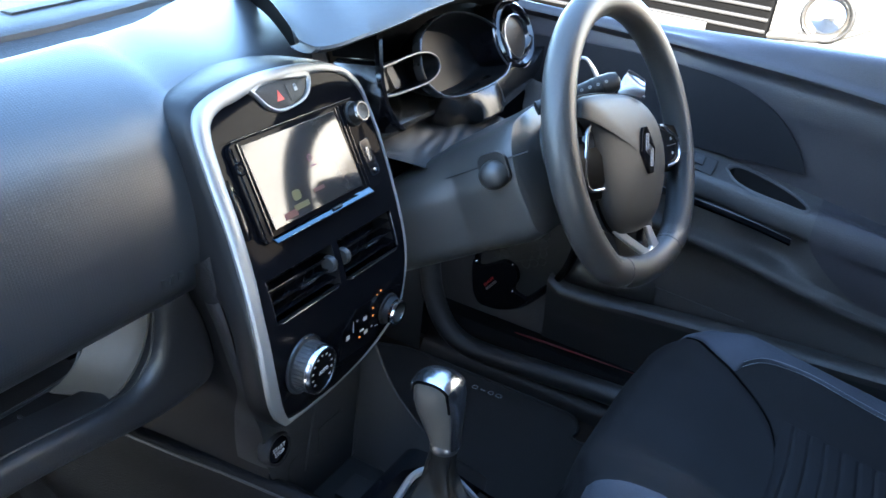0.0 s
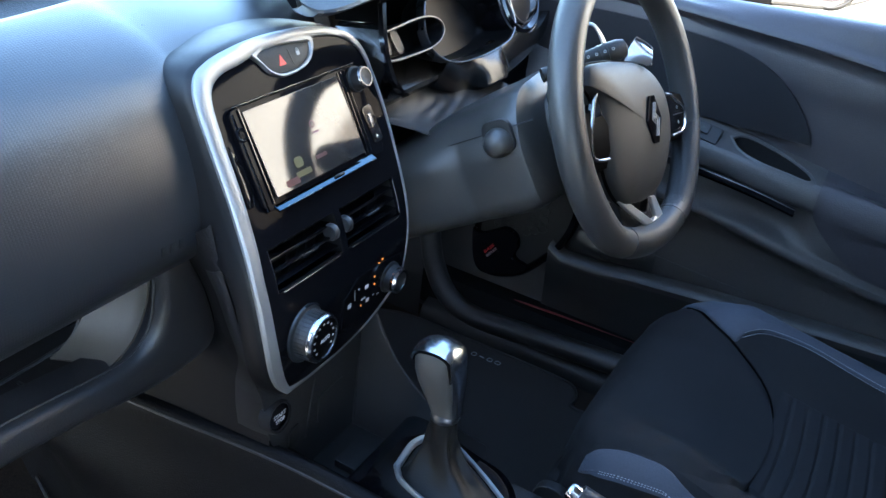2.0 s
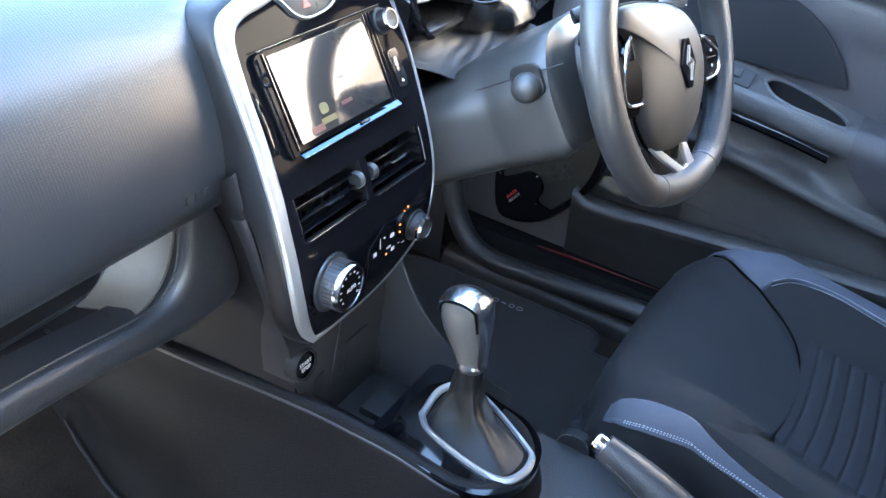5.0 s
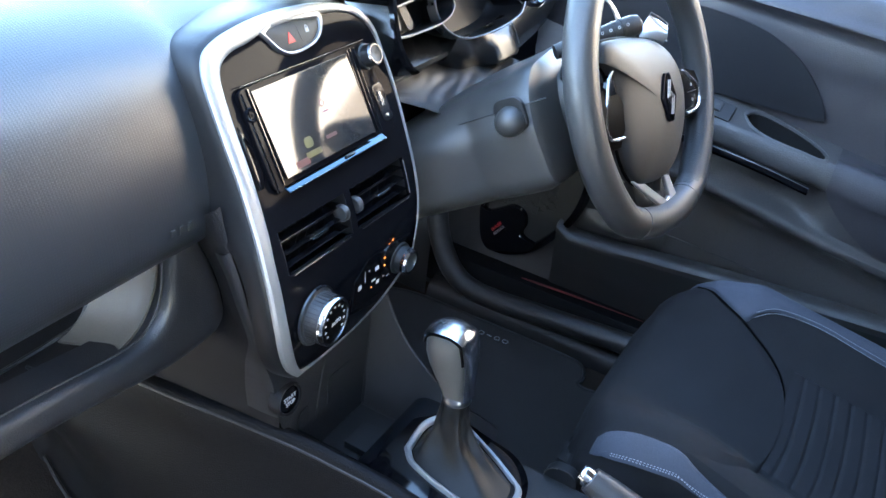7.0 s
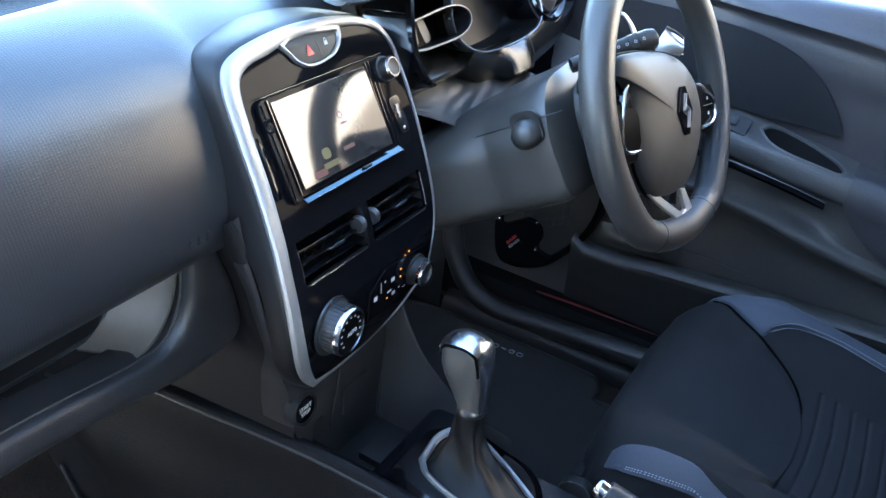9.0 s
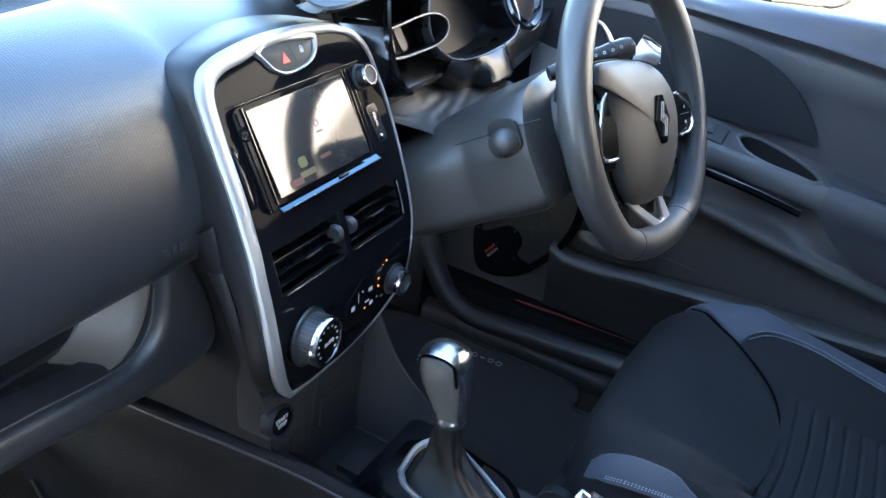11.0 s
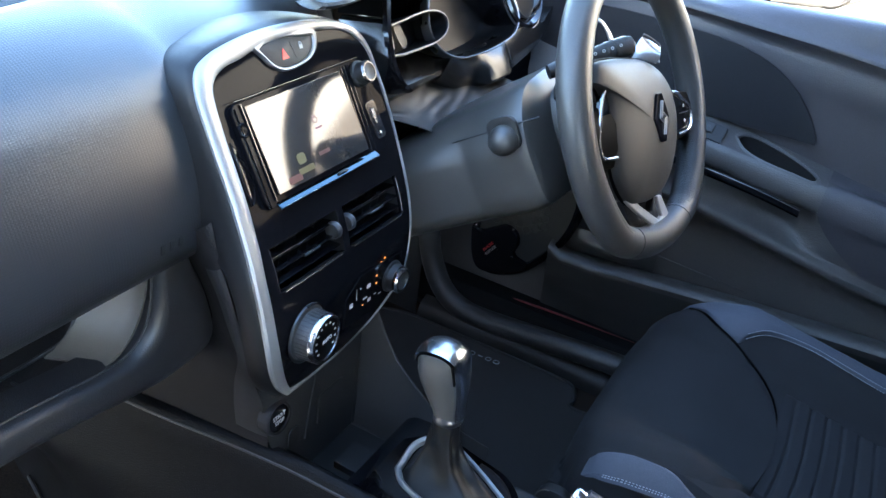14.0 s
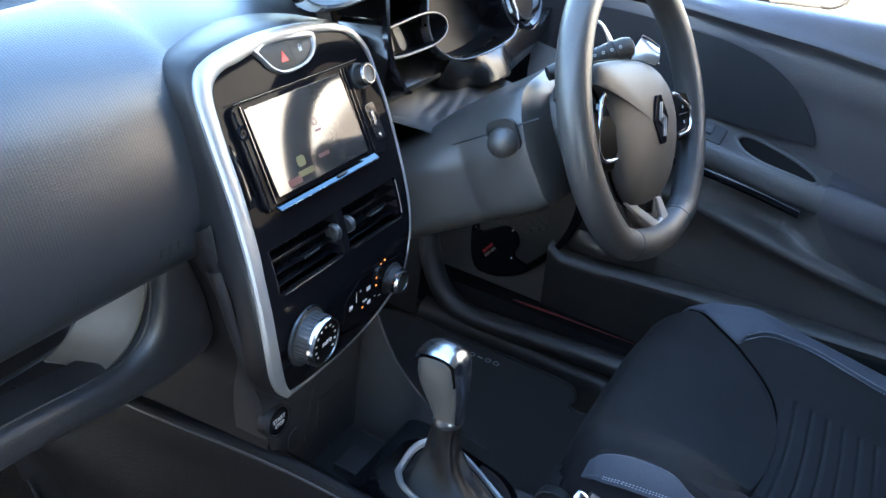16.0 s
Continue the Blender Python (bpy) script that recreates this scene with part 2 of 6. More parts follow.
def lathe(prof, m, seg=32):
    """A turned solid from (radius, height) pairs, about the z axis of the pose m."""
    ang = np.linspace(0, 2 * np.pi, seg, endpoint=False)
    loops = [[m @ Vector((max(r, 1e-4) * math.cos(a), max(r, 1e-4) * math.sin(a), h)) for a in ang] for r, h in prof]
    return loft(loops, cap=prof[-1][0] < 1e-3)


def prism(outline, m, depth, bevel=0.0, seg=2):
    """A flat outline in the xy plane of the pose m, made depth thick along its z, with rounded edges."""
    bm = bmesh.new()
    f = bm.faces.new([bm.verts.new((x, y, 0)) for x, y in outline])
    top = bmesh.ops.extrude_face_region(bm, geom=[f])
    bmesh.ops.translate(bm, verts=[v for v in top["geom"] if isinstance(v, bmesh.types.BMVert)], vec=(0, 0, depth))
    bmesh.ops.recalc_face_normals(bm, faces=bm.faces)
    if bevel:
        bmesh.ops.bevel(bm, geom=list(bm.edges), offset=bevel, segments=seg, affect="EDGES", profile=0.5, clamp_overlap=True)
    bmesh.ops.transform(bm, matrix=m, verts=bm.verts)
    return bm


def box(size, m, bevel=0.003, seg=2):
    x, y, z = (s / 2 for s in size)
    return prism([(-x, -y), (x, -y), (x, y), (-x, y)], m @ Matrix.Translation((0, 0, -z)), 2 * z, bevel, seg)


def rrect(w, h, r, n=5, cx=0.0, cy=0.0):
    """A rectangle with round corners, as an outline."""
    out = []
    for k, (sx, sy) in enumerate(((1, 1), (-1, 1), (-1, -1), (1, -1))):
        for i in range(n + 1):
            a = math.pi / 2 * (k + i / n)
            out.append((cx + sx * (w / 2 - r) + r * math.cos(a), cy + sy * (h / 2 - r) + r * math.sin(a)))
    return out


def merge(*bms):
    out = bmesh.new()
    for b in bms:
        me = bpy.data.meshes.new("tmp")
        b.to_mesh(me)
        out.from_mesh(me)
        bpy.data.meshes.remove(me)
        b.free()
    return out


def mesh_of(name, bm, material, sharp=35):
    me = bpy.data.meshes.new(name)
    bm.to_mesh(me)
    bm.free()
    me.materials.append(material)
    me.polygons.foreach_set("use_smooth", [True] * len(me.polygons))
    me.set_sharp_from_angle(angle=radians(sharp))
    return me


def flatten(ob):
    """Large flat faces shade flat, with the turn kept in the narrow rounded edges."""
    areas = [p.area for p in ob.data.polygons]
    if areas and max(areas) > 0.12 * sum(areas):
        w = ob.modifiers.new("flat_faces", "WEIGHTED_NORMAL")
        w.keep_sharp, w.weight = True, 60
    return ob


def part(name, bm, material, parent, label="", sharp=35):
    ob = flatten(new(name, mesh_of(name, bm, material, sharp)))
    if parent:
        ob.parent = parent
        if parent.parent is None:
            ob.matrix_parent_inverse = parent.matrix_basis.inverted()
    return tagged(ob, label)


def thing(name, at, label, category, group="", kind=""):
    ob = new(name)
    ob.empty_display_size = 0.05
    ob.matrix_basis = Matrix.Translation(at)
    return tagged(ob, label, category, group, kind)


def single(name, bm, material, label, category, kind="", group="", sharp=35):
    return tagged(new(name, mesh_of(name, bm, material, sharp)), label, category, group, kind)


def words(name, text, size, m, material, parent, depth=0.0003, shear=0.0):
    """Raised lettering in the xy plane of the pose m, centred."""
    cu = bpy.data.curves.new(name, "FONT")
    cu.body, cu.size, cu.extrude, cu.shear = text, size, depth, shear
    cu.align_x, cu.align_y = "CENTER", "CENTER"
    tmp = bpy.data.objects.new(name, cu)
    me = bpy.data.meshes.new_from_object(tmp)
    bpy.data.objects.remove(tmp)
    me.transform(m)
    me.materials.clear()
    me.materials.append(material)
    ob = new(name, me)
    ob.parent = parent
    if parent.parent is None:
        ob.matrix_parent_inverse = parent.matrix_basis.inverted()
    return ob


def basis(at, x, y):
    """A pose at a point from its x axis and roughly its y axis."""
    x = Vector(x).normalized()
    z = x.cross(Vector(y)).normalized()
    y = z.cross(x)
    return Matrix.Translation(at) @ Matrix((x, y, z)).transposed().to_4x4()



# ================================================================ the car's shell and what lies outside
# Unseen panel, added only to shade the cabin from direct sun.
single("wall_sun_block", sheet([[(-1.45, y, z) for y in np.linspace(-1.35, 0.02, 5)] for z in (-0.32, 0.3, 1.85)], 0.1),
       mat("dark_sun_block", (0.06, 0.06, 0.065), 0.7, grain=0.5, size=90, vary=0.3, patch=2), "unseen dark panel that keeps sun out of the open door", "wall", "structure")
# Unseen bright wall, added as the display's reflection.
single("wall_reflected", sheet([[(7.0, y, z) for y in np.linspace(-14, -2.6, 5)] for z in (3.1, 4.5, 7.0)], 0.2),
       mat("cream_render", (0.80, 0.74, 0.64), 0.9, grain=0.8, size=40, vary=0.10, patch=1.0), "unseen cream wall added for the display to mirror", "wall", "structure")
# Unseen darker base below it, added so the reflection fades lower down.
single("wall_reflected_base", sheet([[(6.99, y, z) for y in np.linspace(-14, -2.6, 5)] for z in (-0.32, 1.5, 3.1)], 0.2),
       mat("brown_brickwork", (0.24, 0.20, 0.16), 0.9, grain=0.8, size=40, vary=0.3, patch=1.5), "unseen brown wall that dims the foot of the display's reflection", "wall", "structure")
ground = single("ground", sheet([[(x, y, -0.32) for x in (-400, -40, -6, 6, 40, 400)] for y in (-400, -40, -6, 6, 40, 400)]),
                ASPHALT, "pale grey paving of the car park", "ground", "structure")

floor = single("floor", sheet([[(x, y, -0.045 + 0.037 * min(1.0, max(0.0, (x - 0.02) / 0.05)) + (0.5 * (y - 0.35) if y > 0.35 else 0)) for x in np.linspace(-0.64, 0.66, 53)]
                               for y in (-2.1, -1.2, -0.6, -0.2, 0.1, 0.35, 0.6, 0.75)], 0.02),
               BROWN, "dark brown-grey carpet of the car floor", "floor", "structure")
roof = single("ceiling", sheet([[(x, y, 1.16 - 0.10 * (x / 0.62) ** 2 - 0.06 * ((y + 0.95) / 0.8) ** 2) for x in np.linspace(-0.60, 0.60, 13)]
                                for y in np.linspace(-1.9, -0.40, 13)], 0.03),
              HEADLINER, "pale grey cloth headliner of the roof", "ceiling", "structure")


def pillar(name, path, radius, label):
    return single(name, tube(spl(path, 14), radius, 10, squash=0.6), HARD, label, "pillar", "structure")


for sx in (-1, 1):
    pillar("pillar_front", [(sx * 0.58, -0.40, 1.06), (sx * 0.64, 0.02, 0.94), (sx * 0.71, 0.48, 0.77)], 0.062, "dark trimmed windscreen pillar of the car")
    pillar("pillar_middle", [(sx * 0.60, -1.02, 1.06), (sx * 0.68, -1.0, 0.7), (sx * 0.68, -0.98, 0.0)], 0.07, "dark trimmed middle pillar of the car")
    # Unseen wall up to the roof, added to keep sun out; no rear window.
    single("wall_side", sheet([[(sx * (0.70 - 0.25 * max(0.0, z - 0.70)), y, z) for y in (-1.95, -1.02)] for z in (-0.1, 0.3, 0.70, 1.08)], 0.04),
           HARD, "unseen plain wall that shuts the cabin's rear side to sun", "wall", "structure")
# Unseen wall in place of the rear window, added to block the sun.
single("wall_rear", sheet([[(x, -1.95 + 0.1 * z, z) for x in (-0.70, 0.70)] for z in (-0.1, 0.3, 0.75, 1.08)], 0.04),
       HARD, "unseen plain wall that shuts the cabin's rear to sun", "wall", "structure")
single("wall_front", sheet([[(x, 0.62, z) for x in (-0.70, 0.70)] for z in (-0.08, 0.3, 0.72)], 0.02),
       DARK, "dark bulkhead behind the dashboard", "wall", "structure")
wind = single("windscreen", sheet([[(x * (0.58 + 0.13 * k), -0.40 + 0.90 * k - 0.06 * x * x, 1.085 - 0.32 * k + 0.05 * (1 - x * x))
                                    for x in np.linspace(-1, 1, 11)] for k in np.linspace(0, 1, 7)], 0.005),
              WINDSCREEN, "clear laminated windscreen glass", "windscreen", "structure")
wind.visible_shadow = False
bonnet = single("bonnet", sheet([[(x, y, 0.73 - 0.10 * (y - 0.6) - 0.10 * (x / 0.75) ** 2) for x in np.linspace(-0.75, 0.75, 11)]
                                 for y in np.linspace(0.56, 1.45, 8)], 0.02), RED_PAINT, "glossy red bonnet of the car", "bonnet", "structure")

# ---------------------------------------------------------------- dashboard
PAD = [(0.06, 0.512), (0.022, 0.514), (0.003, 0.522), (-0.010, 0.538), (-0.0145, 0.560), (-0.009, 0.598), (0.006, 0.642), (0.028, 0.683), (0.057, 0.7115), (0.096, 0.7315), (0.135, 0.742), (0.150, 0.743), (0.157, 0.739), (0.160, 0.728)]
padp = spl(PAD, 60)
dash = thing("dashboard", (-0.3, 0.2, 0.5), "dark grey soft plastic dashboard with a rounded passenger pad", "dashboard")


FORWARD = spl([(-0.75, -0.03), (-0.5, -0.026), (-0.3, -0.014), (-0.213, -0.003), (-0.146, 0.008), (-0.061, 0.027), (-0.013, 0.041), (0.053, 0.076), (0.12, 0.103), (0.2, 0.125), (0.75, 0.20)], 200)


def ease(k):
    k = min(1.0, max(0.0, k))
    return k * k * (3 - 2 * k)


def stretch(x, y):
    """The pad's top runs further forward towards the middle of the car."""
    return y + ease((y - 0.02) / 0.13) * float(np.interp(x, FORWARD[:, 0], FORWARD[:, 1]))


def pad_row(x):
    """The pad's section, drawn in towards the console where it ends in a rounded corner."""
    e = min(1.2, max(0.0, (x + 0.140) / 0.04))
    k = 0.016 * e * e
    return [(x, stretch(x, y) + k * (1.0 if z < 0.66 else max(0.0, (0.72 - z) / 0.06)), z - 0.15 * k) for y, z in padp]


rows = [pad_row(x) for x in np.r_[np.linspace(-0.72, -0.16, 24), np.linspace(-0.15, -0.104, 10)]]
for q in np.linspace(0.1, 1, 10):
    row = []
    for y, z in padp:
        xr = 0.078 + 0.84 * max(0.0, stretch(0.06, y))
        x = -0.104 + q * (xr + 0.104)
        row.append((x, stretch(x, y) + (0.013 if z < 0.66 else 0.013 * max(0.0, (0.72 - z) / 0.06)), z - 0.002))
    rows.append(row)
part("pad", sheet(rows), WEAVE, dash, "blue-grey sheened soft pad with a fine grain")
LEDGE = spl([(-0.75, 0.15), (-0.5, 0.178), (-0.227, 0.208), (-0.169, 0.215), (-0.10, 0.222), (-0.049, 0.232), (0.004, 0.241), (0.06, 0.256), (0.2, 0.30), (0.75, 0.48)], 120)


def ledge_y(x):
    return float(np.interp(x, LEDGE[:, 0], LEDGE[:, 1]))


rows = []
for x in np.linspace(-0.72, 0.10, 40):
    y0 = stretch(x, 0.152)
    y1 = max(y0 + 0.006, ledge_y(x) + 0.004)
    rows.append([(x, y0 + (y1 - y0) * k, 0.739 - d) for k, d in ((0.0, 0.0), (0.10, 0.008), (0.25, 0.0125), (0.5, 0.0125), (0.8, 0.008), (1.0, 0.002))])
part("gutter", sheet(rows), HARD, dash, "recessed band below the windscreen")
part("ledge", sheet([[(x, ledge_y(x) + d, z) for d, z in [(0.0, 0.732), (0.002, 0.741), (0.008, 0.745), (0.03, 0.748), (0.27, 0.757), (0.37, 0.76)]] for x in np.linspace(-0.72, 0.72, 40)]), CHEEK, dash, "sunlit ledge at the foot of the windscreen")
part("defrost_slot", box((0.40, 0.016, 0.004), pose(0.07, 0.296, 0.7490, 0, 0, 9), 0.001), DARK, dash, "black slotted demister outlet")
# marks where the airbag lettering is pressed in
for i in range(3):
    part("pressed_mark", box((0.005, 0.0016, 0.010), basis((-0.196 + 0.011 * i, -0.0158, 0.560), (1, 0, 0), (0, -0.1, 1)) @ pose(0, 0, 0, 90), 0.0005), CHEEK, dash)
part("dust_speck", lathe([(0.0, 0.0), (0.0008, 0.0002), (0.0, 0.0012)], basis((-0.215, 0.050, 0.6825), (1, 0, 0), (0, 1, 0.7)), 8), WHITE_INK, dash)

for x, y, z in ((-0.110, 0.088, 0.7325), (-0.252, 0.026, 0.655)):
    part("dust_speck", lathe([(0.0, 0.0), (0.0007, 0.0002), (0.0, 0.0010)], basis((x, y, z), (1, 0, 0), (0, 1, 0.7)), 8), WHITE_INK, dash)

# open shelf in the dashboard on the passenger's side
shelf = thing("glove_shelf", (-0.35, 0.10, 0.40), "open dark plastic shelf under the dashboard pad", "shelf")
outer = spl([(-0.140, 0.535), (-0.121, 0.503), (-0.112, 0.483), (-0.100, 0.456), (-0.090, 0.425), (-0.084, 0.398), (-0.082, 0.381), (-0.092, 0.369), (-0.120, 0.364), (-0.154, 0.362), (-0.193, 0.366), (-0.263, 0.378), (-0.324, 0.386), (-0.50, 0.394), (-0.72, 0.40)], 80)
inner = spl([(-0.160, 0.535), (-0.163, 0.505), (-0.164, 0.480), (-0.168, 0.456), (-0.178, 0.434), (-0.199, 0.418), (-0.228, 0.415), (-0.26, 0.418), (-0.31, 0.424), (-0.37, 0.429), (-0.50, 0.435), (-0.72, 0.44)], 80)
rows = []
for dy, w in [(0.075, 0.0), (0.050, 0.0), (0.040, 0.015), (0.032, 0.05), (0.027, 0.11), (0.0245, 0.2), (0.0235, 0.35), (0.023, 0.55), (0.0235, 0.75), (0.026, 0.88), (0.031, 0.965), (0.040, 1.0), (0.060, 0.985), (0.11, 0.95)]:
    rows.append([(a[0] * (1 - w) + b[0] * w, dy, a[1] * (1 - w) + b[1] * w) for a, b in zip(inner, outer)])
part("rim", sheet(rows), SHELF, shelf, "rounded grey rim of the shelf")
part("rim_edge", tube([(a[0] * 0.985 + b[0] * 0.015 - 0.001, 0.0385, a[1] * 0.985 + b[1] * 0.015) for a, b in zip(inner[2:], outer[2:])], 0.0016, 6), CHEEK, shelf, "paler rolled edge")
cove = spl([(-0.158, 0.55), (-0.163, 0.50), (-0.168, 0.47), (-0.180, 0.442), (-0.196, 0.424), (-0.213, 0.4145), (-0.226, 0.4108)], 24)
part("end_wall", sheet([[(x - 0.50 * max(0.0, y - 0.055), y, z) for x, z in cove] for y in np.linspace(0.042, 0.100, 9)], 0.003), PALE_PLASTIC, shelf, "smooth curved end wall, paler for the light on it")
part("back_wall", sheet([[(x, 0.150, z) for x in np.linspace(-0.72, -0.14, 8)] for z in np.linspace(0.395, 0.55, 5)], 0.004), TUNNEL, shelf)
part("shelf_floor", sheet([[(x, y, 0.4095 + 0.01 * (y - 0.05)) for x in np.linspace(-0.72, -0.20, 10)] for y in np.linspace(0.04, 0.152, 5)], 0.004), SHELFBED, shelf, "dark shelf floor")
for x in (-0.236, -0.288, -0.335, -0.386, -0.438):
    part("rib", box((0.0028, 0.046, 0.004), pose(x, 0.071, 0.4112, 0, 0, 6), 0.001), CHEEK, shelf)
part("inner_lip", tube(spl([(-0.186, 0.108, 0.50), (-0.192, 0.108, 0.47), (-0.201, 0.106, 0.448), (-0.208, 0.104, 0.433), (-0.223, 0.102, 0.419), (-0.252, 0.101, 0.4165), (-0.298, 0.100, 0.416), (-0.40, 0.100, 0.416)], 30), 0.0022, 8), CHEEK, shelf, "thin lip behind the end wall")
part("underside", sheet([[(x, y, z) for y, z in [(0.10, 0.36), (0.20, 0.35), (0.35, 0.36), (0.62, 0.40)]] for x in np.linspace(-0.72, -0.08, 8)]), DARK, shelf)

# ---------------------------------------------------------------- centre stack
FACE = spl([(0.045, 0.76), (0.022, 0.715), (0.012, 0.698), (-0.012, 0.652), (-0.050, 0.580), (-0.078, 0.518), (-0.093, 0.455), (-0.093, 0.405), (-0.083, 0.350), (-0.065, 0.29)], 200)[::-1]


def F(x, z, off=0.0):
    """A place on the face of the stack, off metres proud of it."""
    y = float(np.interp(z, FACE[:, 1], FACE[:, 0]))
    d = float(np.interp(z + 0.004, FACE[:, 1], FACE[:, 0])) - float(np.interp(z - 0.004, FACE[:, 1], FACE[:, 0]))
    n = Vector((0, -0.008, d)).normalized()
    return Vector((x, y, z)) + off * n


def on_face(x, z, off=0.0):
    """The pose of a thing on the stack's face: x to the right, y up the face, z out of it."""
    a, b = F(x, z - 0.005), F(x, z + 0.005)
    return basis(F(x, z, off), (1, 0, 0), b - a)


def plate(outline_rows, lo, hi):
    """A plate on the face from rows of (z, left x, right x)."""
    def rows(o):
        return [[F(a + (b - a) * k, z, o) for k in np.linspace(0, 1, 7)] for z, a, b in outline_rows]
    top, bot = rows(hi), rows(lo)
    ring = lambda r: [p for p in r[0]] + [q[-1] for q in r[1:]] + r[-1][-2::-1] + [q[0] for q in r[-2:0:-1]]  # noqa: E731
    return merge(sheet(top), sheet([ring(top) + [ring(top)[0]], ring(bot) + [ring(bot)[0]]]))


OUT = [(-0.104, 0.366), (-0.128, 0.393), (-0.142, 0.423), (-0.148, 0.461), (-0.148, 0.500), (-0.147, 0.525), (-0.144, 0.550), (-0.139, 0.600),
       (-0.136, 0.645), (-0.131, 0.688), (-0.121, 0.703), (-0.100, 0.711), (-0.078, 0.715), (-0.035, 0.719), (0.007, 0.719), (0.050, 0.716),
       (0.095, 0.708), (0.121, 0.697), (0.135, 0.680), (0.140, 0.650), (0.1395, 0.607), (0.1365, 0.571), (0.1325, 0.533), (0.1285, 0.487),
       (0.1205, 0.453), (0.111, 0.423), (0.088, 0.400), (0.048, 0.377), (-0.006, 0.363), (-0.059, 0.361)]
INN = [(-0.099, 0.372), (-0.114, 0.395), (-0.124, 0.422), (-0.131, 0.458), (-0.132, 0.500), (-0.131, 0.525), (-0.127, 0.550), (-0.121, 0.600),
       (-0.118, 0.645), (-0.112, 0.683), (-0.104, 0.692), (-0.088, 0.698), (-0.066, 0.7005), (-0.030, 0.706), (0.007, 0.707), (0.050, 0.705),
       (0.093, 0.700), (0.117, 0.690), (0.131, 0.675), (0.1365, 0.650), (0.1362, 0.607), (0.1332, 0.571), (0.1292, 0.533), (0.1252, 0.487),
       (0.1172, 0.454), (0.108, 0.427), (0.0855, 0.4045), (0.0465, 0.3813), (-0.006, 0.3672), (-0.058, 0.3655)]
out_c = spl(OUT + OUT[:1], 180)[:-1]
inn_c = spl(INN + INN[:1], 180)[:-1]


stack = thing("centre_stack", (0, 0.0, 0.40), "gloss black centre console with a satin silver surround", "car console")
# pod that carries the face
mid = np.array([0.0, 0.54])
pod = []
for back, grow in ((0.0, 0.000), (0.06, 0.0020), (0.16, 0.0035), (0.45, 0.0048), (0.85, 0.0055), (1.0, 0.004), (1.08, -0.002)):
    loop = []
    for x, z in out_c:
        deep = float(np.interp(z, [0.36, 0.50, 0.53, 0.56, 0.60, 0.66, 0.72], [0.026, 0.024, 0.028, 0.060, 0.078, 0.058, 0.046]))
        deep += (0.10 - deep) * ease((x + 0.09) / 0.10)
        p = F(x, z, 0.001)
        d = np.array([x, z]) - mid
        d /= np.linalg.norm(d)
        loop.append((p.x + grow * d[0], p.y + back * deep, p.z + grow * d[1] - 0.15 * back * deep))
    pod.append(loop)
part("pod", loft(pod, cap=False), PODP, stack, "satin grey plastic side of the console")
# Unseen plate added to keep stray light out of the vents.
part("back_plate", sheet([[F(x, z, -0.043) for x in np.linspace(-0.118, 0.125, 5)] for z in np.linspace(0.365, 0.712, 12)], 0.003), DARK, stack)
ring = []
for w, o in ((0.0, 0.000), (0.0, 0.004), (0.12, 0.0062), (0.5, 0.0075), (0.88, 0.0062), (1.0, 0.0045), (1.0, 0.000)):
    row = []
    for a, b in zip(out_c, inn_c):
        broad = min(1.0, max(0.30, math.hypot(a[0] - b[0], a[1] - b[1]) / 0.013))
        row.append(F(a[0] * (1 - w) + b[0] * w, a[1] * (1 - w) + b[1] * w, o * broad))
    ring.append(row)
part("surround", sheet(ring, wrap=True), SILVER, stack, "satin silver frame, broad on one side")

V_LO, V_HI = 0.500, 0.544


def face_fill(z0, z1, n):
    """The gloss face between two heights, clipped to the surround's inner edge."""
    out = []
    for z in np.linspace(z0, z1, n):
        cross = []
        for (xa, za), (xb, zb) in zip(inn_c, np.roll(inn_c, -1, 0)):
            if (za - z) * (zb - z) < 0:
                cross.append(xa + (xb - xa) * (z - za) / (zb - za))
        if len(cross) >= 2:
            out.append((z, min(cross) - 0.001, max(cross) + 0.001))
    return out


up = face_fill(V_HI, 0.7065, 40)
low = face_fill(0.3665, V_LO, 34)
midr = face_fill(V_LO, V_HI, 10)
for rows_ in (up, low, [(z, a, -0.114) for z, a, b in midr], [(z, -0.004, 0.006) for z, a, b in midr], [(z, 0.113, b) for z, a, b in midr]):
    part("fascia_panel", plate(rows_, -0.004, 0.0015), GLOSS, stack, "piano black face panel")

# hazard and lock buttons in their silver pod
podo = spl([(-0.046, 0.706), (-0.036, 0.697), (-0.028, 0.687), (-0.012, 0.6795), (0.014, 0.6795), (0.036, 0.684), (0.047, 0.692), (0.054, 0.7055), (0.02, 0.712), (-0.02, 0.712), (-0.046, 0.706)], 50)[:-1]
podi = spl([(-0.036, 0.7030), (-0.030, 0.6945), (-0.022, 0.687), (-0.010, 0.6825), (0.014, 0.6825), (0.032, 0.6865), (0.042, 0.693), (0.046, 0.7015), (0.034, 0.7035), (-0.02, 0.7075), (-0.036, 0.7030)], 50)[:-1]
podr = [[F(a[0] * (1 - w) + b[0] * w, a[1] * (1 - w) + b[1] * w, o) for a, b in zip(podo, podi)] for w, o in ((0, 0.001), (0, 0.004), (0.3, 0.0066), (0.8, 0.006), (1, 0.003))]
part("button_surround", sheet(podr, wrap=True), SILVER, stack)
bt = [[F(0.005 + (x - 0.005) * k, 0.6945 + (z - 0.6945) * k, o) for x, z in podi] for k, o in ((1.02, 0.0015), (1.0, 0.0035), (0.9, 0.0042), (0.02, 0.0044))]
panel = part("button_panel", sheet(bt, wrap=True), DARK, stack, "black panel with hazard and lock buttons")
m = on_face(-0.004, 0.6935, 0.0046)
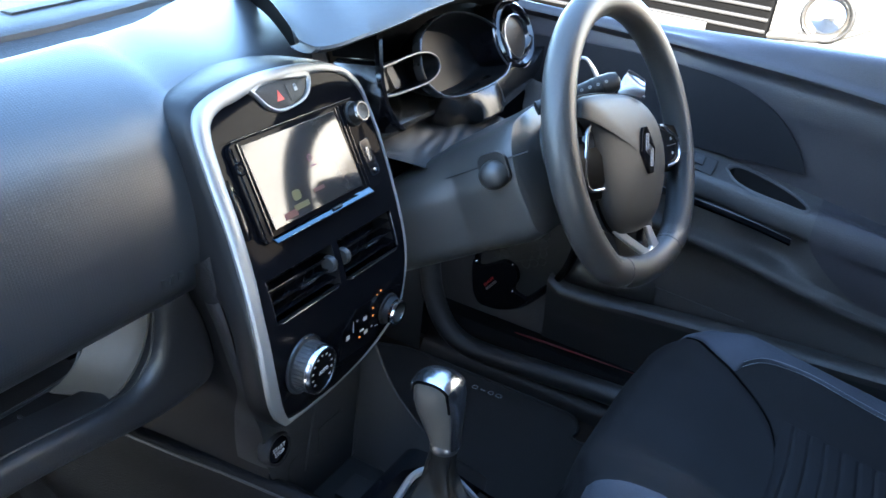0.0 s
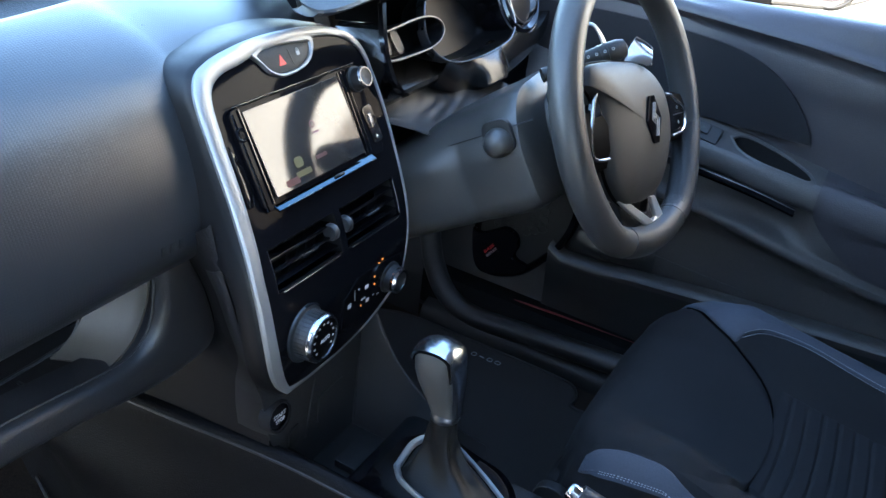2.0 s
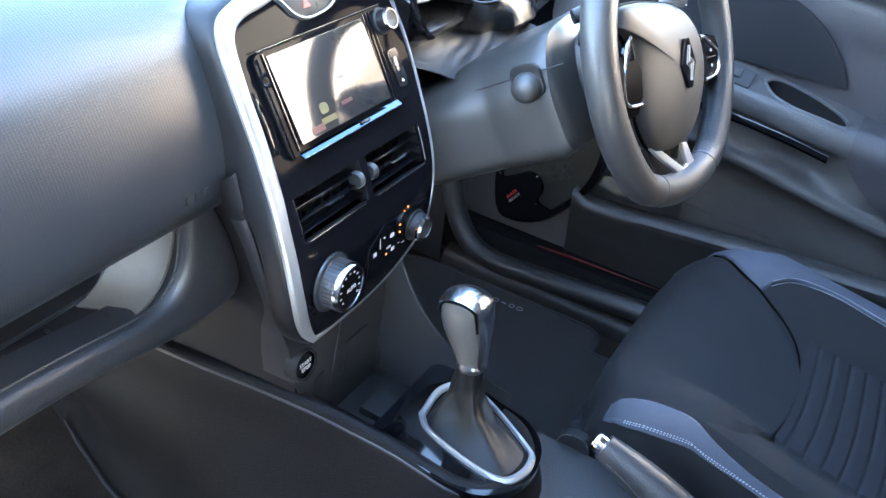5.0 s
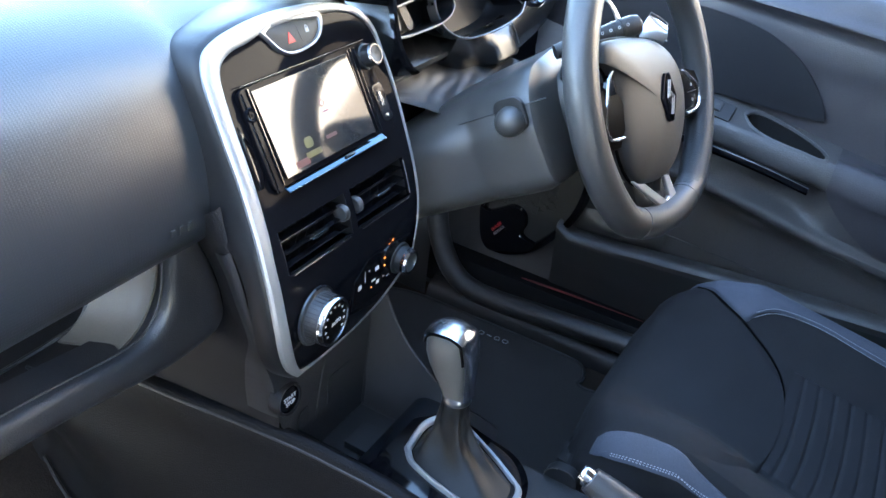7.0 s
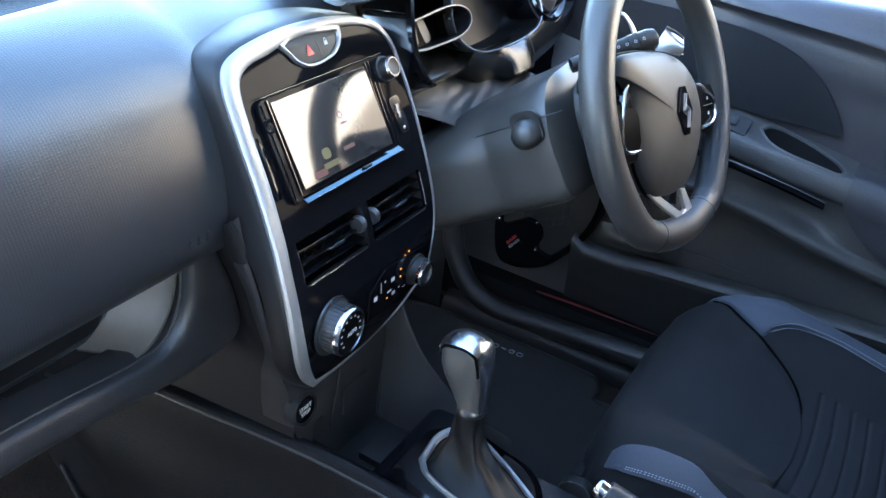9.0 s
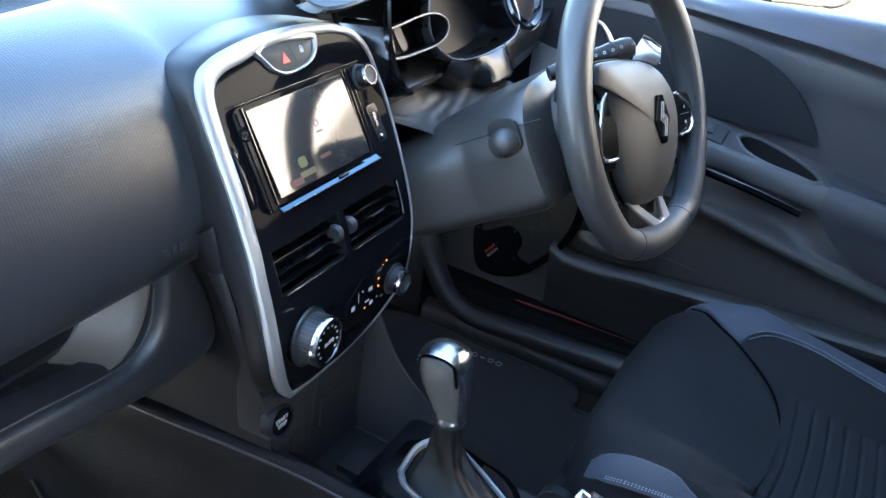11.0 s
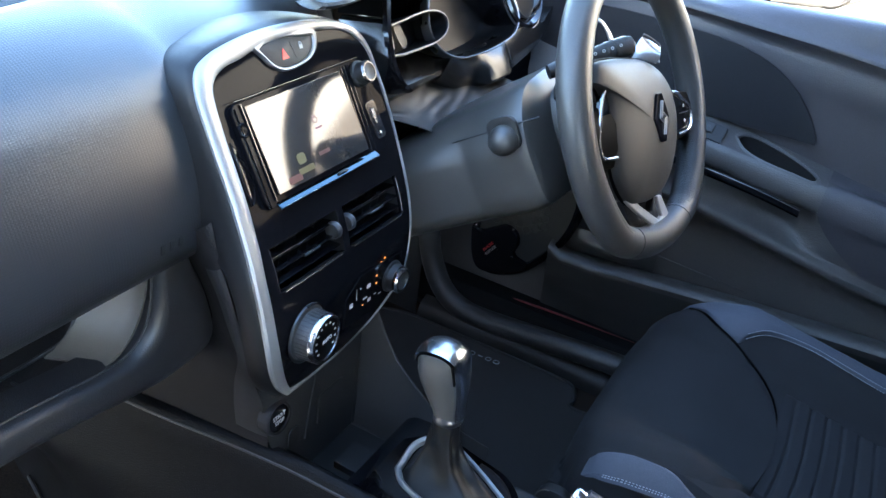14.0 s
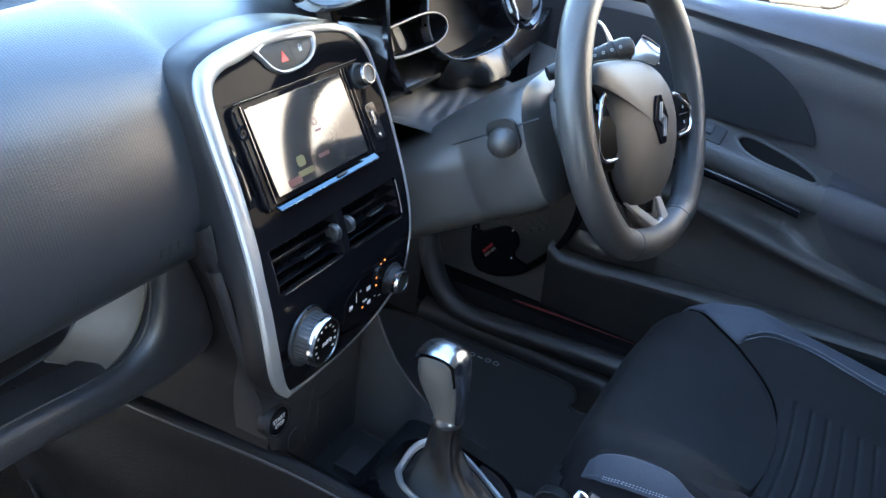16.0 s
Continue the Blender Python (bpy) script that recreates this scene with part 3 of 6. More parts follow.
part("hazard_triangle", prism([(-0.0055, -0.005), (0.0055, -0.005), (0, 0.006)], m, 0.0004), RED_INK, panel, "red hazard triangle")
m = on_face(0.024, 0.6955, 0.0046)
part("lock_mark", merge(box((0.005, 0.0042, 0.0004), m, 0.0), tube([m @ Vector((0.0018 * math.cos(a), 0.002 + 0.003 * math.sin(a), 0)) for a in np.linspace(0, math.pi, 8)], 0.0005, 6)), WHITE_INK, panel)
part("divider", box((0.0006, 0.018, 0.0004), on_face(0.011, 0.694, 0.0046) @ pose(0, 0, 0, 0, 0, 8), 0.0), CHEEK, panel)

# display unit
unit = part("display_unit", merge(prism(rrect(0.212, 0.106, 0.010), on_face(0.003, 0.6215, 0.0012), 0.006, 0.0015)), GLOSS, stack, "gloss black display unit")
SP = on_face(-0.010, 0.6235, 0.0100) @ pose(0, 0, 0, -2.2)
part("screen", box((0.153, 0.090, 0.002), SP, 0.0006), SCREEN, unit, "reflective touch screen showing faint coloured icons")
for x0, x1, rr in ((-0.0795, -0.0795, 0.0010), (0.0800, 0.0800, 0.0008), (0.0855, 0.0855, 0.0009), (0.0925, 0.0925, 0.0006)):
    part("screen_edge", tube([on_face(-0.010, 0.6235, 0.0085) @ Vector(p) for p in ((x0, -0.049, 0), (x1, 0.048, 0))], rr, 6), SLAT, unit)
part("side_scoop", sheet([[on_face(x, z, o) @ Vector((0, 0, 0)) for x, o in ((xl_, 0.0042), (0.5 * (xl_ + xr_), 0.0030), (xr_, 0.0046))] for z, xl_, xr_ in ((0.640, -0.1165, -0.1150), (0.632, -0.1170, -0.1115), (0.620, -0.1180, -0.1085), (0.606, -0.1190, -0.1075), (0.594, -0.1195, -0.1085), (0.585, -0.1195, -0.1130))], 0.002), SLAT, unit, "gloss scooped edge")
part("lower_strip", box((0.172, 0.0105, 0.003), on_face(-0.004, 0.5755, 0.0090) @ pose(0, 0, 0, -43), 0.001), LIP, unit, "gloss lip tinted blue like mirrored sky")
part("lip_catch", box((0.016, 0.003, 0.003), on_face(0.014, 0.5760, 0.0118) @ pose(0, 0, 0, -37), 0.0008), DARK, unit)
part("upper_edge", box((0.200, 0.0010, 0.002), on_face(0.003, 0.6695, 0.0078), 0.0004), SLAT, unit)
kn = on_face(0.098, 0.6535, 0.007) @ Matrix.Diagonal((1.18, 1.18, 1.1, 1))
knob = part("volume_knob", lathe([(0.0125, 0.0), (0.0125, 0.003), (0.0105, 0.004), (0.0102, 0.013), (0.0090, 0.0150), (0.0070, 0.0146), (0.0, 0.0140)], kn, 36), DARK, unit, "ridged black volume knob")
part("knob_ring", merge(lathe([(0.0104, 0.0128), (0.0108, 0.0138), (0.0094, 0.0156), (0.0080, 0.0156), (0.0080, 0.0140)], kn, 36)), RING, knob)
part("socket_cover", prism(rrect(0.019, 0.044, 0.005), on_face(0.1005, 0.606, 0.006) @ pose(0, 0, 0, 0, 0, 4), 0.0025, 0.0009), SLAT, unit, "raised socket cover")
part("socket_plug", box((0.006, 0.017, 0.003), on_face(0.099, 0.610, 0.0085), 0.0008), RING, unit, "silver socket plate")
part("left_strip", tube([on_face(-0.0985, z, 0.007).translation for z in np.linspace(0.576, 0.664, 12)], 0.0016, 8), SLAT, unit)
part("socket_screw", lathe([(0.0028, 0.0), (0.0028, 0.0012), (0.0, 0.0018)], on_face(0.1005, 0.592, 0.0085), 16), RING, unit)
part("small_button", lathe([(0.0075, 0.0), (0.0075, 0.002), (0.006, 0.003), (0.004, 0.0022), (0.0, 0.003)], on_face(-0.096, 0.645, 0.006), 24), GLOSS, unit)
part("home_icon", lathe([(0.0040, 0), (0.0040, 0.0002), (0.0028, 0.0002), (0.0028, 0.0)], SP @ pose(0.010, 0.008, 0.0011), 20), glow("magenta_icon", (0.04, 0.003, 0.016), 0.10), unit)
part("home_mark", box((0.010, 0.0022, 0.0002), SP @ pose(0.011, -0.001, 0.0012), 0.0), glow("pink_icon", (0.05, 0.008, 0.025), 0.10), unit)
part("map_icon", prism(rrect(0.013, 0.011, 0.004), SP @ pose(-0.030, -0.022, 0.0011), 0.0002), glow("green_icon", (0.03, 0.028, 0.004), 0.08), unit)
part("map_bar", prism(rrect(0.024, 0.006, 0.001), SP @ pose(-0.028, -0.034, 0.0011), 0.0002), glow("yellow_icon", (0.03, 0.026, 0.004), 0.08), unit)
part("radio_icon", prism(rrect(0.018, 0.004, 0.001), SP @ pose(0.006, -0.026, 0.0011), 0.0002), glow("red_icon", (0.03, 0.004, 0.003), 0.08), unit)
part("menu_bar", prism(rrect(0.020, 0.007, 0.001), SP @ pose(-0.048, -0.038, 0.0011), 0.0002), glow("dim_red_icon", (0.03, 0.003, 0.003), 0.08), unit)

# two air vents
for cx, sgn in ((-0.059, -1), (0.0595, 1)):
    vent = part("air_vent", merge(sheet([[F(cx + sx * 0.054, z, -0.035) for sx in (-1, 1)] for z in np.linspace(V_LO - 0.003, V_HI + 0.003, 5)])), DARK, stack, "black slatted air vent")
    for sx in (-1, 1):
        part("vent_side", sheet([[F(cx + sx * 0.0545, z, o) for o in (-0.036, 0.001)] for z in np.linspace(V_LO - 0.002, V_HI + 0.002, 5)], 0.001), DARK, vent)
    for k in range(3):
        z = 0.509 + 0.0125 * k
        part("slat", box((0.106, 0.0018, 0.016), on_face(cx, z, -0.010) @ pose(0, 0, 0, 12), 0.0006), SLAT, vent)
    for k in range(6):
        part("fin", box((0.001, 0.044, 0.012), on_face(cx - 0.040 + 0.016 * k, 0.522, -0.026), 0.0), HARD, vent)
    part("slider", box((0.026, 0.0035, 0.006), on_face(cx + 0.002, 0.5215, 0.001) @ pose(0, 0, 0, 12), 0.001), CHROME, vent, "chrome slider")
    part("thumb_wheel", lathe([(0.0, -0.004), (0.0085, -0.004), (0.0098, -0.002), (0.0098, 0.002), (0.0085, 0.004), (0.0, 0.004)],
                              on_face(-sgn * 0.001 + sgn * 0.0135, 0.5255, -0.0015) @ pose(0, 0, 0, 0, 90), 28), CHEEK, vent, "grey thumb wheel")
    part("vent_edge", tube([F(cx - 0.048 + 0.0965 * k, V_LO - 0.0015 + 0.0, 0.0022) for k in np.linspace(0, 1, 8)], 0.0007, 6), CHROME, vent)
part("vent_bar", tube([F(0.111, z, 0.0022) for z in np.linspace(0.503, 0.541, 6)], 0.0009, 6), CHROME, stack)

# climate panel: two knobs and a strip of buttons
clim = part("climate_panel", prism([(-0.030, -0.028), (0.045, -0.034), (0.085, -0.022), (0.098, 0.000), (0.090, 0.022), (0.045, 0.027), (0.000, 0.029), (-0.026, 0.010)],
                                   on_face(0.012, 0.4345, 0.0015), 0.0016, 0.0008), GLOSS, stack, "black panel with lit climate buttons")
dm = on_face(-0.083, 0.4405, 0.0015) @ pose(0, 0, 0, 0, 4) @ Matrix.Diagonal((0.88, 0.88, 0.92, 1))
dial = part("climate_dial", lathe([(0.0375, 0.0), (0.0375, 0.0015), (0.0345, 0.003), (0.0315, 0.004), (0.0305, 0.024), (0.0295, 0.0265), (0.027, 0.0262)], dm, 48), CHEEK, stack, "large ribbed black dial with a silver rim and lit figures")
part("dial_face", lathe([(0.0285, 0.0225), (0.0270, 0.0256), (0.0, 0.0256)], dm, 48), BLACK, dial, "black figured dial face")
part("dial_base_ring", lathe([(0.0370, 0.0012), (0.0382, 0.0012), (0.0380, 0.0030), (0.0360, 0.0034), (0.0352, 0.0026)], dm, 48), RING, dial)
part("dial_rim", lathe([(0.0312, 0.0205), (0.0314, 0.0245), (0.0298, 0.0275), (0.0268, 0.0276), (0.0264, 0.0258)], dm, 48), CHROME, dial)
for k in range(36):
    a = 2 * math.pi * k / 36
    part("rib", box((0.0012, 0.0009, 0.016), dm @ pose(0.0310 * math.cos(a), 0.0310 * math.sin(a), 0.0125, 0, 0, math.degrees(a)), 0.0), DARK, dial)
for k in range(11):
    a = math.radians(220 - 26 * k)
    part("figure", box((0.0034, 0.0022, 0.0003), dm @ pose(0.0205 * math.cos(a), 0.0205 * math.sin(a), 0.0262), 0.0), PALE, dial)
words("auto_lettering", "AUTO", 0.0070, dm @ pose(0.003, -0.002, 0.0262), PALE, dial)
d2 = on_face(0.079, 0.432, 0.002)
fan = part("fan_dial", lathe([(0.0200, 0.0), (0.0198, 0.003), (0.0170, 0.004), (0.0162, 0.017), (0.0, 0.0165)], d2, 36), DARK, stack, "small black fan dial with a chrome rim")
part("fan_rim", lathe([(0.0166, 0.012), (0.0170, 0.016), (0.0150, 0.0186), (0.0120, 0.0184), (0.0118, 0.0168)], d2, 36), CHROME, fan)
for k, (x, z, mt) in enumerate([(0.016, 0.4535, AMBER), (0.014, 0.446, PALE), (0.048, 0.4575, AMBER), (0.056, 0.4605, AMBER), (0.064, 0.463, AMBER), (0.046, 0.448, AMBER), (0.046, 0.438, AMBER), (0.020, 0.421, AMBER)]):
    part("lit_mark", lathe([(0.0013, 0), (0.0013, 0.0004), (0, 0.0005)], on_face(x, z, 0.0033), 10), mt, clim)
for x, z, w, h in [(-0.004, 0.432, 0.006, 0.006), (-0.006, 0.414, 0.006, 0.005), (0.024, 0.4285, 0.008, 0.002), (0.030, 0.442, 0.007, 0.005), (0.033, 0.422, 0.006, 0.005), (0.014, 0.412, 0.002, 0.003), (0.045, 0.424, 0.003, 0.001), (0.055, 0.420, 0.006, 0.001)]:
    part("button_mark", box((w, h, 0.0004), on_face(x, z, 0.0034), 0.0), PALE, clim)
part("button_line", box((0.0007, 0.024, 0.0004), on_face(0.006, 0.4465, 0.0034), 0.0), PALE, clim)

# start button on the console's lower corner
sb = basis((-0.090, -0.0675, 0.3115), (1, 0, -0.02), (0, 0.12, 1))
start = thing("start_button", (-0.080, -0.055, 0.300), "round black start-stop push button with white lettering", "button")
part("collar", lathe([(0.0215, -0.012), (0.0215, 0.000), (0.0195, 0.003), (0.0175, 0.0025), (0.0170, -0.002)], sb, 36), LOWER, start)
part("push_face", lathe([(0.0168, -0.004), (0.0166, 0.0012), (0.0140, 0.0022), (0.0, 0.0018)], sb, 36), GLOSS, start)
words("start_lettering", "START", 0.0072, sb @ pose(0.0, 0.0030, 0.0023), PALE, start)
words("stop_lettering", "STOP", 0.0066, sb @ pose(0.0, -0.0042, 0.0023), PALE, start)

# ---------------------------------------------------------------- tunnel console
console = thing("tunnel_console", (0, -0.15, 0.0), "dark grey plastic tunnel console between the seats", "car console")


def foot(y):
    return float(np.interp(y, [-0.9, -0.3, 0.02, 0.12, 0.20, 0.30, 0.36, 0.62], [-0.19, -0.19, -0.188, -0.186, -0.178, -0.148, -0.125, -0.10]))


rows = []
for y in np.linspace(0.60, -0.262, 30):
    zt = float(np.interp(y, [-0.34, -0.262, -0.20, -0.15, -0.1, 0.0, 0.1, 0.3, 0.62], [0.249, 0.250, 0.2525, 0.257, 0.262, 0.263, 0.262, 0.245, 0.22]))
    xl = float(np.interp(y, [-0.277, -0.239, -0.199, -0.159, -0.12, -0.082, -0.046, -0.007, 0.032, 0.063, 0.089, 0.30], [-0.091, -0.089, -0.087, -0.087, -0.090, -0.096, -0.103, -0.108, -0.115, -0.120, -0.123, -0.140])) + 0.001
    xi = max(xl + 0.012, float(np.interp(y, [-0.252, -0.203, -0.173, -0.15, -0.11, -0.07, 0.0, 0.1], [-0.074, -0.070, -0.072, -0.076, -0.080, -0.081, -0.088, -0.10])))
    f = foot(y)
    sec = [(f, -0.03), (f + 0.02, 0.05), (xl - 0.028, 0.15), (xl - 0.012, 0.205), (xl - 0.006, zt - 0.022), (xl - 0.001, zt - 0.007), (xl + 0.003, zt - 0.0015), (xl + 0.007, zt), (xi - 0.003, zt - 0.001), (xi, zt - 0.004), (xi + 0.001, zt - 0.016)]
    rows.append([(x, y, z) for x, z in spl(sec, 26)])
# rounded rear end of the gear surround, swept from the side panel's last section
straight = len(rows)
for k in np.linspace(0, math.pi * 0.98, 24)[1:]:
    row = []
    for x, _, z in rows[straight - 1]:
        r = (-0.018 - x) / 0.93
        row.append((-0.018 - r * math.cos(k) * 0.93, -0.262 - r * math.sin(k) * 0.96, z))
    rows.append(row)
part("side_panel", sheet(rows), TUNNEL, console, "grained dark side panel")
# Paler tube paints the highlight along the panel's top edge.
part("edge_highlight", tube([(r[18][0] + 0.0012, r[18][1], r[18][2] - 0.0003) for r in rows[4:-4]], 0.0022, 8), CHEEK, console, "pale tube along the edge")
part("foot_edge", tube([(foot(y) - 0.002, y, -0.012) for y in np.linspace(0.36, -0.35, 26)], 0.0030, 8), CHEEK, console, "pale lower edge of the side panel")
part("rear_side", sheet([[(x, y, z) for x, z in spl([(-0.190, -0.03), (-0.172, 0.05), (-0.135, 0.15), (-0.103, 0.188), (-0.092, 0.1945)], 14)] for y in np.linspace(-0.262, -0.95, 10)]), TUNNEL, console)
# cheek that rises from the tunnel to the stack on the driver's side
edge = spl([(0.080, -0.262, 0.246), (0.079, -0.20, 0.258), (0.077, -0.165, 0.278), (0.076, -0.125, 0.312), (0.075, -0.104, 0.342), (0.075, -0.088, 0.372), (0.075, -0.07, 0.41)], 26)
part("cheek", sheet([[(x, y, z) for x, y, z in edge], [(x + 0.004, y + 0.012, z - 0.004) for x, y, z in edge], [(x + 0.006, y + 0.16, z * 0.5 + 0.07) for x, y, z in edge], [(0.085, y + 0.30, -0.03) for x, y, z in edge]]), HARD, console)
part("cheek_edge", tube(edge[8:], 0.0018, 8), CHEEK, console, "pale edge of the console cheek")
part("cheek_inner", sheet([[(x - 0.002, y, z) for x, y, z in edge], [(x - 0.004, min(y, -0.066), z * 0.6 + 0.076) for x, y, z in edge], [(0.068, min(y, -0.066), 0.186) for x, y, z in edge]]), CHEEK, console)
near = spl([(-0.149, -0.030, 0.575), (-0.150, -0.042, 0.531), (-0.151, -0.056, 0.500), (-0.151, -0.066, 0.464), (-0.148, -0.071, 0.440), (-0.143, -0.073, 0.421), (-0.130, -0.067, 0.388), (-0.110, -0.061, 0.345), (-0.098, -0.058, 0.300), (-0.092, -0.057, 0.250)], 40)
far = spl([(-0.140, 0.034, 0.540), (-0.121, 0.033, 0.503), (-0.112, 0.033, 0.483), (-0.100, 0.033, 0.456), (-0.090, 0.033, 0.425), (-0.084, 0.034, 0.398), (-0.084, 0.044, 0.376), (-0.094, 0.100, 0.345), (-0.106, 0.145, 0.30), (-0.116, 0.165, 0.250)], 40)


def cheek_at(i, k, off=0.0):
    a, b = near[i], far[i]
    bulge = (0.011 - 0.010 * i / 39) * math.sin(math.pi * k ** 0.8) + off
    return tuple(a * (1 - k) + b * k + np.array([-0.80, -0.60, 0.0]) * bulge)


part("lower_cheek", sheet([[cheek_at(i, k) for k in np.linspace(0, 1, 18)] for i in range(40)]), LOWER, console, "satin dark cheek below the pad")
part("cheek_trim", sheet([[cheek_at(i, k, 0.0022 * min(1.0, 6 * k + 0.2) * min(1.0, 7 * (0.46 - 0.007 * i - k))) for k in np.linspace(-0.02, 0.46 - 0.007 * i, 12)] for i in range(5, 37)], 0.003), SHELF, console, "paler satin strip beside the silver frame")
# storage tray before the gear lever
part("tray_floor", sheet([[(x, y, 0.188) for x in np.linspace(-0.072, 0.075, 8)] for y in np.linspace(-0.19, -0.055, 8)]), RUBBER, console, "black rubber floor of the tray")
part("tray_left", sheet([[(-0.069 - 0.02 * (z - 0.185), y, z) for y in np.linspace(-0.163, -0.05, 8)] for z in np.linspace(0.18, 0.250, 5)]), DARK, console)
part("tray_rib", tube([(0.0675, -0.0675, 0.189), (0.0695, -0.0675, 0.24), (0.071, -0.0685, 0.30)], 0.0011, 6), CHEEK, console, "pale corner of the tray")
part("tray_edge", tube([(0.0675, -0.067, 0.1895), (0.0675, -0.120, 0.1895)], 0.0011, 6), CHEEK, console)
part("tray_block", box((0.045, 0.040, 0.012), pose(0.010, -0.115, 0.194), 0.002), DARK, console)
part("socket_rim", prism(rrect(0.030, 0.014, 0.003), pose(0.035, -0.140, 0.193, 0, 0, 20), 0.010, 0.001), DARK, console)
# lower stack face behind the tray, under the gloss panel
part("lower_face", sheet([[(x, -0.0665 + (float(np.interp(z, [0.30, 0.345, 0.388], [4.5, 2.2, 0.3])) * (x + 0.06) ** 2 if x < -0.06 else 0.0), z) for x in np.linspace(float(np.interp(z, [0.18, 0.245, 0.265, 0.345, 0.39, 0.40], [-0.068, -0.080, -0.094, -0.110, -0.130, -0.133])), 0.074, 20)] for z in np.linspace(0.18, 0.400, 16)]), HARD, console, "grained plastic below the gloss panel")
part("face_fold", tube(spl([(-0.020, -0.0675, 0.372), (-0.022, -0.0675, 0.330), (-0.030, -0.0672, 0.285), (-0.036, -0.067, 0.240)], 12), 0.0010, 6), CHEEK, console)
part("socket_lid", prism(rrect(0.052, 0.046, 0.006), basis((0.012, -0.0668, 0.268), (1, 0, 0), (0, 0, 1)), 0.0022, 0.0008), HARD, console, "plain hinged socket lid")
# Flat dark patch on the face imitates the shade of a recess.
part("recess_patch", prism(rrect(0.022, 0.030, 0.008), basis((-0.062, -0.0680, 0.262), (1, 0.1, 0), (0, 0, 1)), 0.0015, 0.0005), DARK, console, "small dark patch standing for a shaded recess")
# rear part of the console with switches and cup holder
rz = 0.196
deck_o = lambda g: [(x, y) for x, y in rrect(0.190 + g, 0.28 + g, 0.012 + g / 2, 11, 0.001, -0.435)]  # noqa: E731
cup_i = lambda g: [(x, y) for x, y in rrect(0.060 + g, 0.120 + g, 0.022 + g / 2, 11, 0.000, -0.468)]  # noqa: E731
part("rear_deck", merge(sheet([[(x, y, z) for x, y in o] for o, z in ((deck_o(0.0), rz - 0.05), (deck_o(0.0), rz - 0.006), (deck_o(-0.006), rz - 0.001), (deck_o(-0.012), rz), (cup_i(0.010), rz), (cup_i(0.002), rz - 0.001), (cup_i(0.0), rz - 0.004))], wrap=True),
                        box((0.17, 0.50, 0.10), pose(-0.005, -0.83, rz - 0.08), 0.01)), HARD, console, "blue-grey sheened rear deck")
part("cup_well", sheet([[(x, y, z) for x, y in cup_i(g)] for g, z in ((0.001, rz - 0.002), (-0.006, rz - 0.03), (-0.014, rz - 0.045), (-0.058, rz - 0.046))], wrap=True), DARK, console, "dark oblong cup recess")
part("cup_rim", tube([(x, y, rz + 0.0004) for x, y in cup_i(0.006)], 0.0007, 6, closed=True), PALE_PLASTIC, console, "thin pale tube along the edge of the cup recess")
part("cup_step", tube([(x, y, rz - 0.024) for x, y in cup_i(-0.006)], 0.0016, 6, closed=True), CHEEK, console)
for (x, y, w, h, r) in ((0.003, -0.374, 0.042, 0.013, -28), (-0.030, -0.386, 0.027, 0.024, -28)):
    sw = part("switch", box((w, h, 0.006), pose(x, y, rz - 0.0018, 0, 0, r), 0.0008), DARK, console, "small black console switch")
    part("switch_key", box((w * 0.84, h * 0.76, 0.004), pose(x, y, rz + 0.0006, 0, 0, r), 0.001), CHEEK, sw)
    part("switch_mark", box((w * 0.2, h * 0.25, 0.0004), pose(x, y, rz + 0.0028, 0, 0, r), 0.0), PALE, sw)

# ---------------------------------------------------------------- gear lever
gear = thing("gear_lever", (0.005, -0.25, 0.24), "gear lever with a leather boot and a chrome-topped knob", "gear lever")
GZ = 0.243
panel_o = [(-0.066, -0.168), (-0.080, -0.20), (-0.091, -0.262), (-0.084, -0.302), (-0.058, -0.330), (-0.018, -0.340), (0.022, -0.330), (0.048, -0.302), (0.058, -0.255), (0.070, -0.20), (0.080, -0.168)]
gp = part("gate_panel", prism(panel_o[:1] + [tuple(p) for p in spl(panel_o, 50)][1:-1] + panel_o[-1:], pose(0, 0, GZ - 0.008), 0.0122), PANEL, gear, "gloss black gate panel")
part("panel_front", sheet([[(x, y, z) for y, z in spl([(-0.1685, GZ + 0.0042), (-0.160, GZ + 0.0030), (-0.150, GZ - 0.003), (-0.144, GZ - 0.012), (-0.142, 0.19)], 14)] for x in np.linspace(-0.066, 0.080, 8)]), LIP, gp, "gloss front edge tinted blue like mirrored sky")
ro = np.array([(-0.020, -0.188), (-0.036, -0.205), (-0.056, -0.300), (-0.050, -0.322), (-0.026, -0.333), (0.000, -0.330), (0.012, -0.315), (0.058, -0.220), (0.056, -0.200), (0.030, -0.184)])
rc = spl(np.vstack([ro, ro[:1]]), 80)[:-1]
cen = rc.mean(0)
rings = []
for k, h in ((1.03, 0.003), (1.03, 0.0075), (0.99, 0.0105), (0.93, 0.009), (0.90, 0.005)):
    rings.append([(cen[0] + (x - cen[0]) * k, cen[1] + (y - cen[1]) * k, GZ + h) for x, y in rc])
part("gate_ring", sheet(rings, wrap=True), SILVER, gear, "satin silver ring round the boot")
boot, top_c = [], np.array([0.006, -0.232, 0.332])
